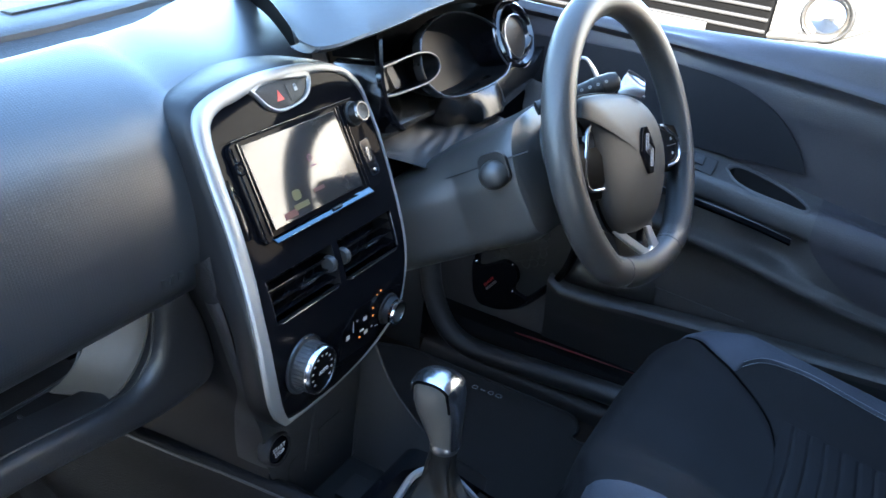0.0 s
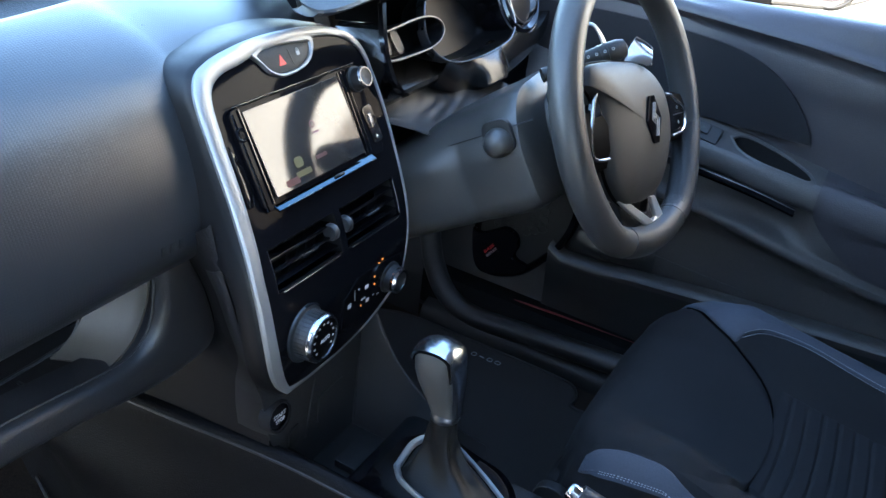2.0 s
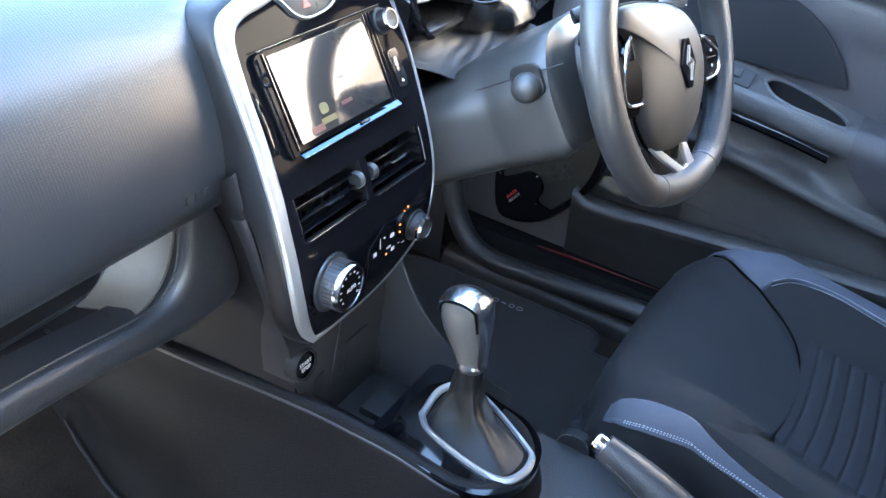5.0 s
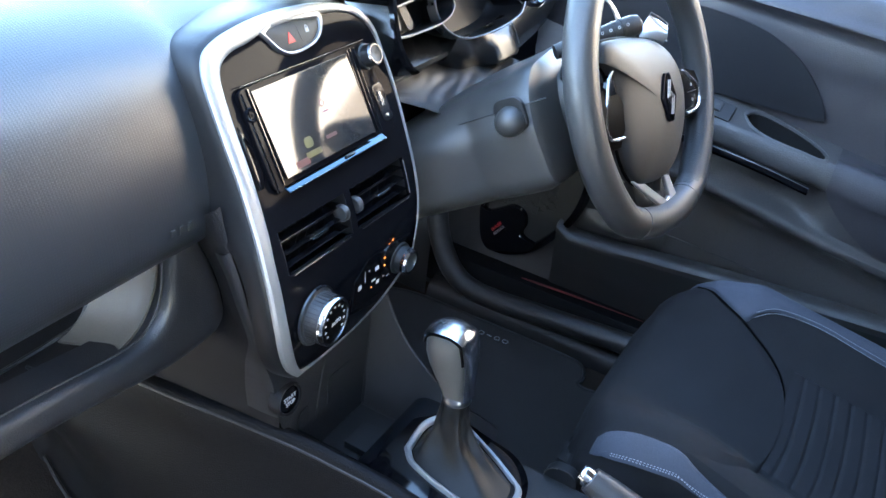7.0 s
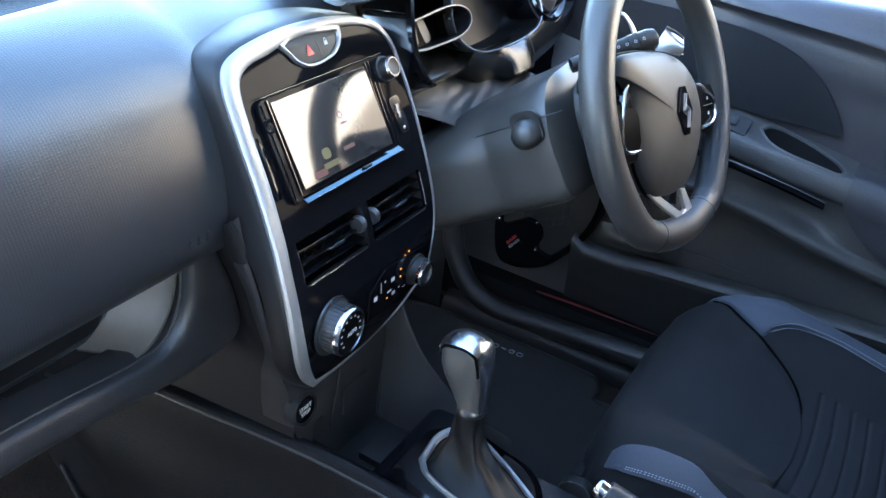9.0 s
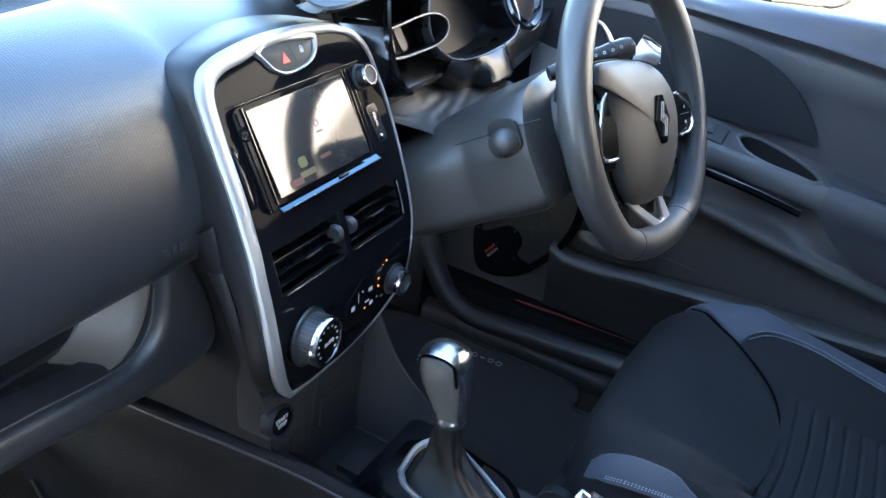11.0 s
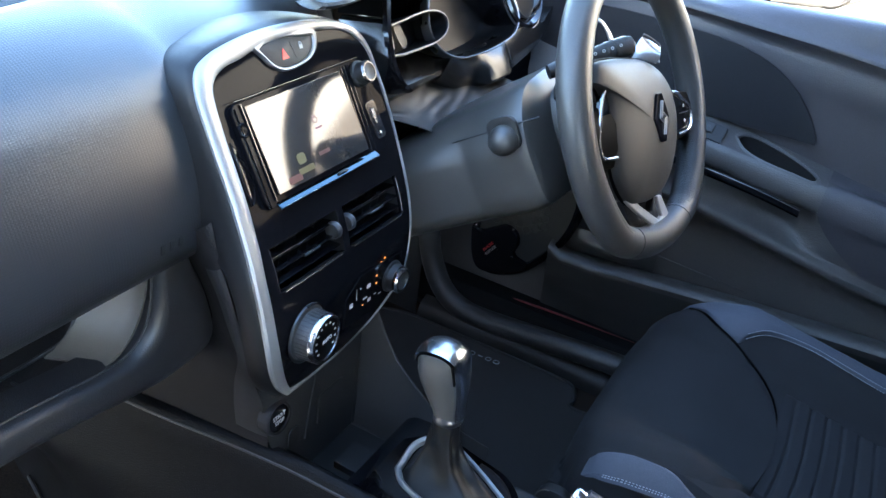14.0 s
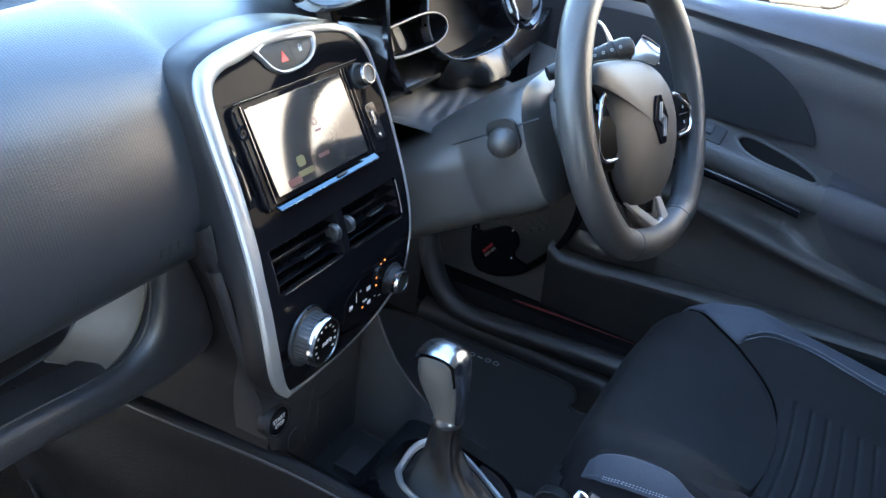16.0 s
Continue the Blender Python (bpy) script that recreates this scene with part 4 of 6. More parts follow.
for k in np.linspace(0, 1, 22):
    loop = []
    for j, (x, y) in enumerate(rc):
        a = 2 * math.pi * j / len(rc)
        s = (1 - k) ** 3.4
        base = np.array([cen[0] + (x - cen[0]) * 0.90, cen[1] + (y - cen[1]) * 0.90, GZ + 0.003])
        ang = math.atan2(y - cen[1], x - cen[0])
        neck = top_c + 0.0165 * np.array([math.cos(ang), math.sin(ang), 0])
        fold = 0.0050 * math.sin(math.pi * k) * (math.sin(4 * a + 3 * k) + 0.35 * math.sin(7 * a - 5 * k)) * (1 - k * 0.6)
        p = base * s + neck * (1 - s)
        p[2] = (GZ + 0.003) + (top_c[2] - GZ - 0.003) * k + fold * 0.4
        out = np.array([math.cos(ang), math.sin(ang), 0])
        loop.append(p + out * fold)
    boot.append(loop)
part("boot", loft(boot), BOOT, gear, "creased black leather boot")
gm = basis((0.006, -0.232, 0.334), (1, 0, 0.0), (0, 1, -0.14))
part("collar", lathe([(0.0160, -0.004), (0.0172, -0.001), (0.0172, 0.003), (0.0162, 0.005), (0.0150, 0.008)], gm, 28), RING, gear, "dull silver collar")


def knob_loops(secs, n=32):
    """Sections of the knob: height, half width across, half depth fore and aft, shift."""
    out = []
    for h, a, b, dx, dy in secs:
        out.append([gm @ Vector((dx + a * math.copysign(abs(math.cos(t)) ** 0.75, math.cos(t)), dy + b * math.copysign(abs(math.sin(t)) ** 0.75, math.sin(t)), h)) for t in np.linspace(0, 2 * math.pi, n, endpoint=False)])
    return out


SECS = [(0.004, 0.0145, 0.0150, 0.0), (0.015, 0.0148, 0.0165, 0.0015), (0.030, 0.0165, 0.0208, 0.004), (0.047, 0.0188, 0.0250, 0.0065), (0.063, 0.0198, 0.0268, 0.008), (0.076, 0.0193, 0.0260, 0.008), (0.085, 0.0178, 0.0238, 0.0075), (0.0905, 0.0148, 0.0200, 0.007)]
part("knob", loft(knob_loops([(h, a, b, 0, d) for h, a, b, d in SECS] + [(0.0935, 0.010, 0.014, 0, 0.0065), (0.0945, 0.003, 0.004, 0, 0.0065)])), KNOB, gear, "smooth worn grey-brown knob")
hs = np.array(SECS)
line = [(0.0325, 0.0800), (0.0295, 0.0875), (0.0215, 0.0935), (0.009, 0.0960), (-0.003, 0.0950), (-0.0110, 0.0915), (-0.0160, 0.0860)]
line += [(float(np.interp(h, hs[:, 0], hs[:, 3] - hs[:, 2])) - 0.0010, h) for h in (0.078, 0.067, 0.055, 0.042, 0.029, 0.016, 0.006)]
cap = []
for y, h in spl(line, 40):
    w = float(np.interp(h, [0.004, 0.03, 0.05, 0.075, 0.095], [0.0100, 0.0125, 0.0150, 0.0176, 0.0168]) * (1 - 0.30 * max(0.0, (y - 0.014) / 0.02)))
    back = ease((0.092 - h) / 0.012) if y < 0.0 else 0.0
    cap.append([gm @ Vector((w * u, y + back * 0.0035 * abs(u) ** 3, h - (1 - back) * 0.0050 * abs(u) ** 2.5)) for u in np.linspace(-1, 1, 13)])
part("cap", sheet(cap, 0.004), CAP, gear, "satin chrome cap over the top and back", 75)
part("cap_groove", tube([r[0] + Vector((-0.0007, 0.0, -0.0008)) for r in cap[:26]], 0.0010, 8), BLACK, gear, "black line beside the cap")

# ---------------------------------------------------------------- handbrake
brake = thing("handbrake", (0.03, -0.47, 0.20), "dark plastic handbrake lever with a chrome button", "handbrake")
hb0, hb1 = np.array([0.016, -0.392, 0.303]), np.array([0.022, -0.640, 0.196])
hx = hb1 - hb0
part("grip", tube([hb0 + hx * k for k in np.linspace(0.03, 0.55, 12)], [0.0145, 0.0185, 0.0210, 0.0220, 0.0215, 0.019], 18, squash=1.1), CHEEK, brake, "grey moulded grip")
part("lever", tube([hb0 + hx * k for k in np.linspace(0.52, 1.0, 6)], [0.0155, 0.014], 14), CHEEK, brake)
part("grip_line", tube([hb0 + hx * k + np.array([-0.0185 - 0.006 * k, 0, 0.004 - 0.03 * k]) for k in np.linspace(0.08, 0.4, 10)], 0.0010, 6), CHEEK, brake)
hm = basis(hb0 + hx * 0.04, (1, 0, 0), np.cross(hx / np.linalg.norm(hx) * -1, (1.0, 0, 0)))
part("release_button", lathe([(0.0110, 0.0), (0.0112, 0.006), (0.0105, 0.012), (0.0085, 0.0155), (0.0, 0.017)], hm, 28), CHROME, brake, "chrome release button")

# ---------------------------------------------------------------- steering wheel
WC, WT, WR = Vector((0.336, -0.279, 0.628)), radians(24.2), 0.178
wn_ = Vector((0, -math.cos(WT), math.sin(WT)))
WM = basis(WC, (1, -0.06, 0), Vector((0, math.sin(WT), math.cos(WT)))) @ pose(0, 0, 0, 0, 0, -8)     # x across, y up the wheel, z towards the driver
wheel = thing("steering_wheel", WC, "black leather steering wheel with satin silver spoke trims", "steering wheel")


def wp(x, y, z=0.0):
    return WM @ Vector((x, y, z))


def rim_pt(a, r=WR):
    x, y = r * math.cos(a), r * math.sin(a)
    if y < -0.140:
        y = -0.140 + (y + 0.140) * 0.62
    return wp(x, y)


N = 96
part("rim", tube([rim_pt(2 * math.pi * k / N) for k in range(N)], 0.0195, 18, closed=True, squash=1.0, up=WM.to_3x3() @ Vector((0, 0, 1))), LEATHER, wheel, "smooth black leather rim")
for a0, a1 in ((-62, -12), (192, 242)):
    part("rim_grip", tube([rim_pt(math.radians(a), WR - 0.0022) for a in np.linspace(a0, a1, 22)], [0.0183, 0.0192, 0.0192, 0.0183], 18, up=WM.to_3x3() @ Vector((0, 0, 1))), LEATHER_P, wheel, "perforated leather grip")
for a in (-64, 244):
    part("rim_seam", tube([rim_pt(math.radians(a)) + (WM.to_3x3() @ Vector((math.cos(math.radians(a)) * math.cos(b), math.sin(math.radians(a)) * math.cos(b), math.sin(b)))) * 0.0198 for b in np.linspace(0, 2 * math.pi, 20, endpoint=False)], 0.0006, 5, closed=True), CHEEK, wheel)
hub_o = spl([(-0.135, 0.042), (-0.127, 0.060), (-0.085, 0.0645), (-0.044, 0.063), (0.0, 0.059), (0.032, 0.051), (0.062, 0.037), (0.082, 0.018), (0.093, -0.014), (0.089, -0.040), (0.074, -0.067), (0.042, -0.098), (0.0, -0.111), (-0.056, -0.109), (-0.080, -0.102), (-0.102, -0.0755), (-0.110, -0.03), (-0.112, 0.012), (-0.119, 0.030), (-0.135, 0.042)], 90)[:-1]
secs = []
for k, z in ((0.95, -0.016), (0.985, -0.006), (1.0, 0.001), (0.995, 0.0055), (0.975, 0.0090), (0.90, 0.0135), (0.76, 0.0180), (0.58, 0.0215), (0.36, 0.0240), (0.15, 0.0252), (0.03, 0.0255)):
    secs.append([wp(-0.016 + (x + 0.016) * k, -0.018 + (y + 0.018) * k, z) for x, y in hub_o])
part("airbag_cover", loft(secs), HUB, wheel, "grained black airbag cover", 60)
part("hub_base", loft([[wp(-0.01 + (x + 0.01) * k, -0.018 + (y + 0.018) * k, z) for x, y in hub_o] for k, z in ((0.80, -0.060), (0.94, -0.040), (0.97, -0.016))]), DARK, wheel, "black base behind the cover")
part("cover_gap", tube([wp(-0.016 + (x + 0.016) * 1.005, -0.018 + (y + 0.018) * 1.005, -0.0015) for x, y in hub_o], 0.0022, 6, closed=True), BLACK, wheel)
# diamond badge
BX, BY = -0.0035, -0.0135
badge = part("badge", prism([(-0.0225, 0.0), (-0.0065, 0.0295), (0.0065, 0.0295), (0.0225, 0.0), (0.0065, -0.0295), (-0.0065, -0.0295)], WM @ pose(BX, BY, 0.0245), 0.0035, 0.001), GLOSS, wheel, "plain black diamond badge with silver bars")
for s in (-1, 1):
    part("badge_bar", tube([wp(BX + s * x, BY + s * y, 0.0292) for x, y in ((-0.0015, -0.006), (-0.0105, 0.0), (-0.0025, 0.0205), (0.0030, 0.0205), (-0.0040, 0.0015), (-0.0010, -0.0035))], 0.00085, 8), SILVER, badge)
# spokes, each with a silver loop and buttons
for s in (-1, 1):
    spoke = part("spoke", sheet([[wp(s * x, y, z) for y, z in ((0.016 - t * 0.006, -0.010), (0.012 - t * 0.006, 0.002), (-0.008, 0.006), (-0.036, 0.005), (-0.054 + t * 0.004, 0.0), (-0.056, -0.010))] for t, x in zip(np.linspace(0, 1, 6), np.linspace(0.080, 0.168, 6))], 0.006), BLACK, wheel)
    rim_l = [(-0.120, 0.030), (-0.128, 0.023), (-0.140, 0.001), (-0.149, -0.019), (-0.1486, -0.036), (-0.1395, -0.0430), (-0.108, -0.046)]
    rim_r = [(0.083, 0.0115), (0.098, 0.010), (0.115, 0.002), (0.1430, -0.0138), (0.1425, -0.033), (0.128, -0.0420), (0.0926, -0.0446)]
    lp = spl(rim_r if s > 0 else rim_l, 32)
    part("spoke_trim", tube([wp(x, y, 0.010) for x, y in lp], 0.0024, 10, up=wn_), CAP, spoke, "silver spoke trim")
    blk = [(0.084, 0.008), (0.098, 0.007), (0.114, -0.001), (0.138, -0.015), (0.138, -0.031), (0.126, -0.039), (0.092, -0.041)] if s > 0 else [(-0.104, 0.028), (-0.120, 0.026), (-0.126, 0.020), (-0.137, 0.0), (-0.146, -0.019), (-0.1455, -0.034), (-0.138, -0.040), (-0.104, -0.043)]
    key = part("key_block", prism(blk[:: -s], WM @ pose(0, 0, 0.001), 0.008, 0.0015), SLAT, spoke, "black wheel buttons")
    part("key_line", box((0.034, 0.0010, 0.0005), WM @ pose(s * 0.122, -0.018, 0.0092), 0.0), CHEEK, key)
    for yy in (-0.009, -0.029):
        part("key_mark", lathe([(0.0022, 0), (0.0022, 0.0004), (0.0010, 0.0004), (0.0010, 0.0)], WM @ pose(s * 0.122, yy, 0.0091), 10), WHITE_INK, key)
# lower spoke with its open silver V
low_s = part("lower_spoke", prism([(-0.074, -0.088), (-0.044, -0.096), (-0.022, -0.134), (0.022, -0.134), (0.044, -0.096), (0.074, -0.088), (0.048, -0.150), (0.034, -0.160), (-0.034, -0.160), (-0.048, -0.150)], WM @ pose(0.004, 0, -0.022), 0.012, 0.003), DARK, wheel)
arm_l = [(-0.084, -0.101), (-0.050, -0.1225), (-0.014, -0.1430), (0.004, -0.1530), (0.020, -0.1585), (0.040, -0.1600), (0.049, -0.1575), (0.050, -0.1490), (0.040, -0.1340), (0.026, -0.1130), (0.012, -0.1120), (0.016, -0.1250), (0.022, -0.1400), (0.012, -0.1435), (-0.008, -0.1330), (-0.048, -0.1110), (-0.066, -0.0980)]
part("silver_v", prism(arm_l[::-1], WM @ pose(0, 0, -0.002), 0.006, 0.0018, 3), PAINTED, low_s, "satin silver V of the lower spoke")

# ---------------------------------------------------------------- steering column
col = thing("steering_column", (0.34, -0.10, 0.52), "grey plastic steering column shroud with an ignition cap", "steering column")
ax = Vector((0, -math.cos(radians(29)), math.sin(radians(29))))       # along the column towards the driver
upv = Vector((0, math.sin(radians(29)), math.cos(radians(29))))


def cp(x, u, h):
    """A place on the column: x across, u along it from the wheel forwards, h above its axis."""
    return Vector((x, 0, 0)) + Vector((0, -0.225, 0.603)) - ax * u + upv * h


secs = []
for u, wl, wr, ht, hb in ((-0.02, 0.055, 0.055, 0.05, 0.05), (0.008, 0.060, 0.060, 0.05, 0.05), (0.030, 0.062, 0.062, 0.05, 0.05), (0.032, 0.120, 0.118, 0.062, 0.066), (0.037, 0.130, 0.128, 0.072, 0.074), (0.05, 0.136, 0.132, 0.072, 0.079), (0.08, 0.138, 0.132, 0.066, 0.080), (0.108, 0.139, 0.132, 0.062, 0.080), (0.118, 0.1375, 0.132, 0.061, 0.080), (0.128, 0.1385, 0.132, 0.060, 0.080), (0.145, 0.145, 0.132, 0.058, 0.080), (0.19, 0.160, 0.132, 0.050, 0.079), (0.26, 0.182, 0.132, 0.040, 0.078)):
    lp = [(-wl, -0.012), (-wl * 0.995, 0.010), (-wl * 0.90, ht * 0.62), (-wl * 0.72, ht * 0.94), (-wl * 0.4, ht * 1.04), (0, ht * 1.06), (wr * 0.5, ht), (wr * 0.9, ht * 0.6), (wr, 0), (wr * 0.9, -hb * 0.7), (wr * 0.55, -hb), (0, -hb * 1.04), (-wl * 0.5, -hb * 1.03), (-wl * 0.86, -hb * 0.97), (-wl * 0.95, -hb * 0.80), (-wl * 0.985, -hb * 0.4)]
    secs.append([cp(0.335 + x, u, h) for x, h in spl(lp + lp[:1], 72)[:-1]])
part("shroud", loft(secs), COLUMN, col, "satin grey two-part shroud")
part("shroud_seam", tube([cp(0.2085 - 0.006 * k, 0.012 + 0.16 * k, 0.036 - 0.008 * k) for k in np.linspace(0, 1, 10)], 0.0009, 6), DARK, col)
km = Matrix.Translation(cp(0.1985, 0.058, 0.024)) @ Matrix((-ax, upv, Vector((-1, 0, 0)))).transposed().to_4x4()
cap_ = part("ignition_recess", prism(rrect(0.040, 0.042, 0.012), km @ pose(0, 0.003, -0.004), 0.006, 0.001), DARK, col, "dark recess of the ignition cap")
part("ignition_cap", lathe([(0.0185, 0.0), (0.0180, 0.010), (0.0160, 0.017), (0.0115, 0.022), (0.005, 0.0242), (0.0, 0.0246)], km @ pose(0.0, -0.003, -0.002), 36), COLUMN, col, "domed grey ignition cap")
# knee panel to the left of the column, and underside
part("knee_panel", sheet([[(x, y + 0.25 * (x - 0.14), z) for y, z in [(0.005, 0.600), (-0.012, 0.575), (-0.028, 0.52), (-0.034, 0.46), (-0.030, 0.425), (-0.010, 0.412), (0.08, 0.41), (0.3, 0.42)]] for x in np.linspace(0.105, 0.215, 10)]), HARD, col, "dark knee panel beside the column")
part("knee_right", sheet([[(x, y, z) for y, z in [(0.02, 0.60), (0.0, 0.52), (0.01, 0.42), (0.06, 0.38), (0.3, 0.40)]] for x in np.linspace(0.20, 0.64, 10)]), HARD, col)
# creased cloth gaiter between column and instruments
random.seed(4)
gait = []
for v in np.linspace(0, 1, 40):
    row = []
    for u in np.linspace(0, 1, 64):
        x = 0.156 + 0.289 * u
        g = min(1.0, 0.15 + max(0.0, x - 0.162) / 0.07)
        p = Vector((x, 0.045 - (0.02 + 0.095 * g) * v, 0.622 - (0.030 + 0.038 * g) * v - 0.014 * math.sin(math.pi * v) + 0.02 * v * u))
        w = noise.noise(Vector((x * 13 + v * 3, v * 2 - x * 9, 1.3))) * 0.0030 + abs(noise.noise(Vector((x * 15 + v * 7, v * 3 - x * 12, 4.1)))) * 0.0030
        row.append(p + Vector((0, -0.4, 0.9)) * w)
    gait.append(row)
part("gaiter", sheet(gait), GAITER, col, "creased black cloth gaiter")

# stalk and shift paddle behind the wheel
st0, st1 = np.array([0.310, -0.196, 0.671]), np.array([0.353, -0.240, 0.694])
part("stalk", tube([st0 + (st1 - st0) * k for k in (-0.6, 0.0, 0.55)], [0.009, 0.0105, 0.0125], 18), DARK, col, "black light stalk")
part("stalk_ring", tube([st0 + (st1 - st0) * k for k in (0.55, 0.70)], 0.0132, 22), HARD, col)
part("stalk_end", tube([st0 + (st1 - st0) * k for k in (0.71, 0.95, 1.08, 1.13)], [0.0134, 0.0134, 0.0110, 0.004], 22), HARD, col, "ridged stalk end with switch marks")
sd = (st1 - st0) / np.linalg.norm(st1 - st0)
for k in range(5):
    q = st0 + (st1 - st0) * (0.10 + 0.17 * k)
    part("stalk_mark", lathe([(0.0020, 0), (0.0020, 0.0006), (0.0011, 0.0006), (0.0011, 0)], basis(Vector(q) + Vector((-0.0085, -0.0062, 0.0085)), sd, (0.5, -0.2, 0.8)) , 10), WHITE_INK, col)
pa = [[(0.350, -0.249, 0.6815), (0.364, -0.246, 0.6930), (0.381, -0.248, 0.7045)], [(0.357, -0.262, 0.6815), (0.370, -0.257, 0.6905), (0.386, -0.258, 0.7005)], [(0.3655, -0.2790, 0.6790), (0.377, -0.273, 0.6850), (0.3890, -0.2690, 0.6945)]]
blade = []
for row in np.array([spl(r, 9) for r in pa]).transpose(1, 0, 2):
    blade.append([tuple(p + np.array([-0.35, -0.55, 0.60]) * (0.0065 * math.sin(math.pi * i / 8) * (0.4 + 0.6 * j / 12))) for j, p in enumerate(spl([tuple(q) for q in row], 13)) for i in [len(blade)]])
part("paddle", sheet(blade, 0.003), CHROME, col, "shiny metal paddle")
part("paddle_edge", tube([pa[0][2], pa[1][2], pa[2][2], pa[2][1], pa[2][0]], 0.0022, 8), DARK, col)
part("far_paddle", tube(spl([(0.338, -0.190, 0.716), (0.344, -0.201, 0.7175), (0.346, -0.212, 0.708), (0.345, -0.223, 0.694)], 12), 0.0055, 10, squash=0.35), SILVER, col)

# ---------------------------------------------------------------- instruments
inst = thing("instrument_cluster", (0.38, 0.02, 0.60), "unlit black instrument cluster with silver-ringed gauges", "instrument cluster")
cn = Vector((0, -0.902, 0.431)).normalized()
CM = basis((0.40, -0.01, 0.66), (1, 0, 0), (0, 0.431, 0.902))


def ci(x, v, w=0.0):
    return CM @ Vector((x - 0.40, v, w))


def zv(z):
    """Height of a place on the cluster's plane as its distance up that plane."""
    return (z - 0.66) / 0.902


big = spl([(0.281, 0.0354), (0.2925, 0.0520), (0.3228, 0.0665), (0.3653, 0.0735), (0.4050, 0.0715), (0.4506, 0.0605), (0.4935, 0.0397), (0.5170, 0.0141), (0.5230, -0.0142), (0.5030, -0.0325), (0.4660, -0.0395), (0.3918, -0.0415), (0.3282, -0.0355), (0.2963, -0.0230), (0.2782, -0.0062), (0.274, 0.015), (0.281, 0.0354)], 96)[:-1]
bc = big.mean(0)
shape = []
for k, w in ((1.030, -0.010), (1.030, -0.001), (1.022, 0.0022), (1.008, 0.0030), (0.994, 0.0022), (0.988, -0.002)):
    shape.append([ci(bc[0] + (x - bc[0]) * k, bc[1] + (v - bc[1]) * k, w) for x, v in big])
part("main_ring", sheet(shape, wrap=True), RING, inst, "silver ring of the main gauge")
bowl = []
for k, w in ((0.99, -0.001), (0.97, -0.008), (0.92, -0.030), (0.84, -0.050), (0.78, -0.055), (0.40, -0.057), (0.02, -0.057)):
    bowl.append([ci(bc[0] + (x - bc[0]) * k, bc[1] + (v - bc[1]) * k, w) for x, v in big])
part("main_bowl", sheet(bowl, wrap=True), BOWL, inst, "deep black gauge bowl")
# small half-round gauge that stands before the big one
lo = spl([(0.163, 0.0325), (0.1749, 0.0330), (0.2030, 0.0340), (0.2306, 0.0355), (0.2650, 0.0350), (0.2880, 0.0300), (0.3010, 0.0215), (0.3020, 0.0117), (0.2906, 0.0025), (0.2734, -0.0022), (0.2577, -0.0042), (0.2095, -0.0040), (0.1836, -0.0032), (0.1650, -0.0010)], 64)
part("left_ring", tube([ci(x, v, 0.012) for x, v in lo], [0.0019, 0.0019, 0.0018, 0.0012, 0.0010, 0.0012, 0.0018, 0.0019], 10, up=cn), RING, inst, "silver edge of the small gauge")
lc = np.array([0.225, 0.0150])
part("left_tunnel", sheet([[ci(lc[0] + (x - lc[0]) * k, lc[1] + (v - lc[1]) * k, w) for x, v in lo] for k, w in ((1.03, -0.055), (1.03, 0.008), (1.0, 0.0118), (0.97, 0.010), (0.955, 0.002), (0.92, -0.025), (0.90, -0.030), (0.02, -0.031))]), BOWL, inst, "black housing of the small gauge")
part("left_dial", box((0.048, 0.026, 0.002), CM @ pose(0.200 - 0.40, 0.0165, -0.024, 0, 0, -4), 0.001), mat("grey_display", (0.030, 0.030, 0.032), 0.35, spec=0.4), inst, "grey display of the small gauge")
part("left_blade", prism(rrect(0.017, 0.034, 0.008), CM @ pose(0.236 - 0.40, 0.0160, -0.022, 0, 0, 16), 0.002, 0.0006), CHEEK, inst, "grey dial edge in the small gauge")
part("lit_frame", sheet([[ci(0.1935 + 0.0070 * k * math.cos(a), 0.0165 + 0.0120 * k * math.sin(a), -0.0215) for a in np.radians([45, 135, 225, 315])] for k in (1.25, 0.90)], 0.0006, wrap=True), glow("dim_yellow_segment", (0.5, 0.42, 0.05), 0.012), inst, "dim yellow display segment")
part("surround_panel", sheet([[ci(x, v, -0.060) for x in np.linspace(0.17, 0.66, 8)] for v in np.linspace(zv(0.54), zv(0.76), 6)], 0.003), BLACK, inst)
# gloss visor edge on the stack side
visp = spl([(0.1740, 0.066), (0.1650, 0.0466), (0.1565, 0.0274), (0.1500, 0.0011), (0.1505, -0.0201), (0.1590, -0.0379), (0.1675, -0.0460)], 16)
part("visor_edge", sheet([[ci(x - 0.002, v, 0.014), ci(x - 0.001, v, 0.020), ci(x + 0.002, v, 0.0215), ci(x + 0.005, v, 0.018), ci(x + 0.010, v, -0.05)] for x, v in visp], 0.001), SLAT, inst, "gloss black edge of the visor")
# satin bezel that wraps under the gauges towards the side vent
bez = []
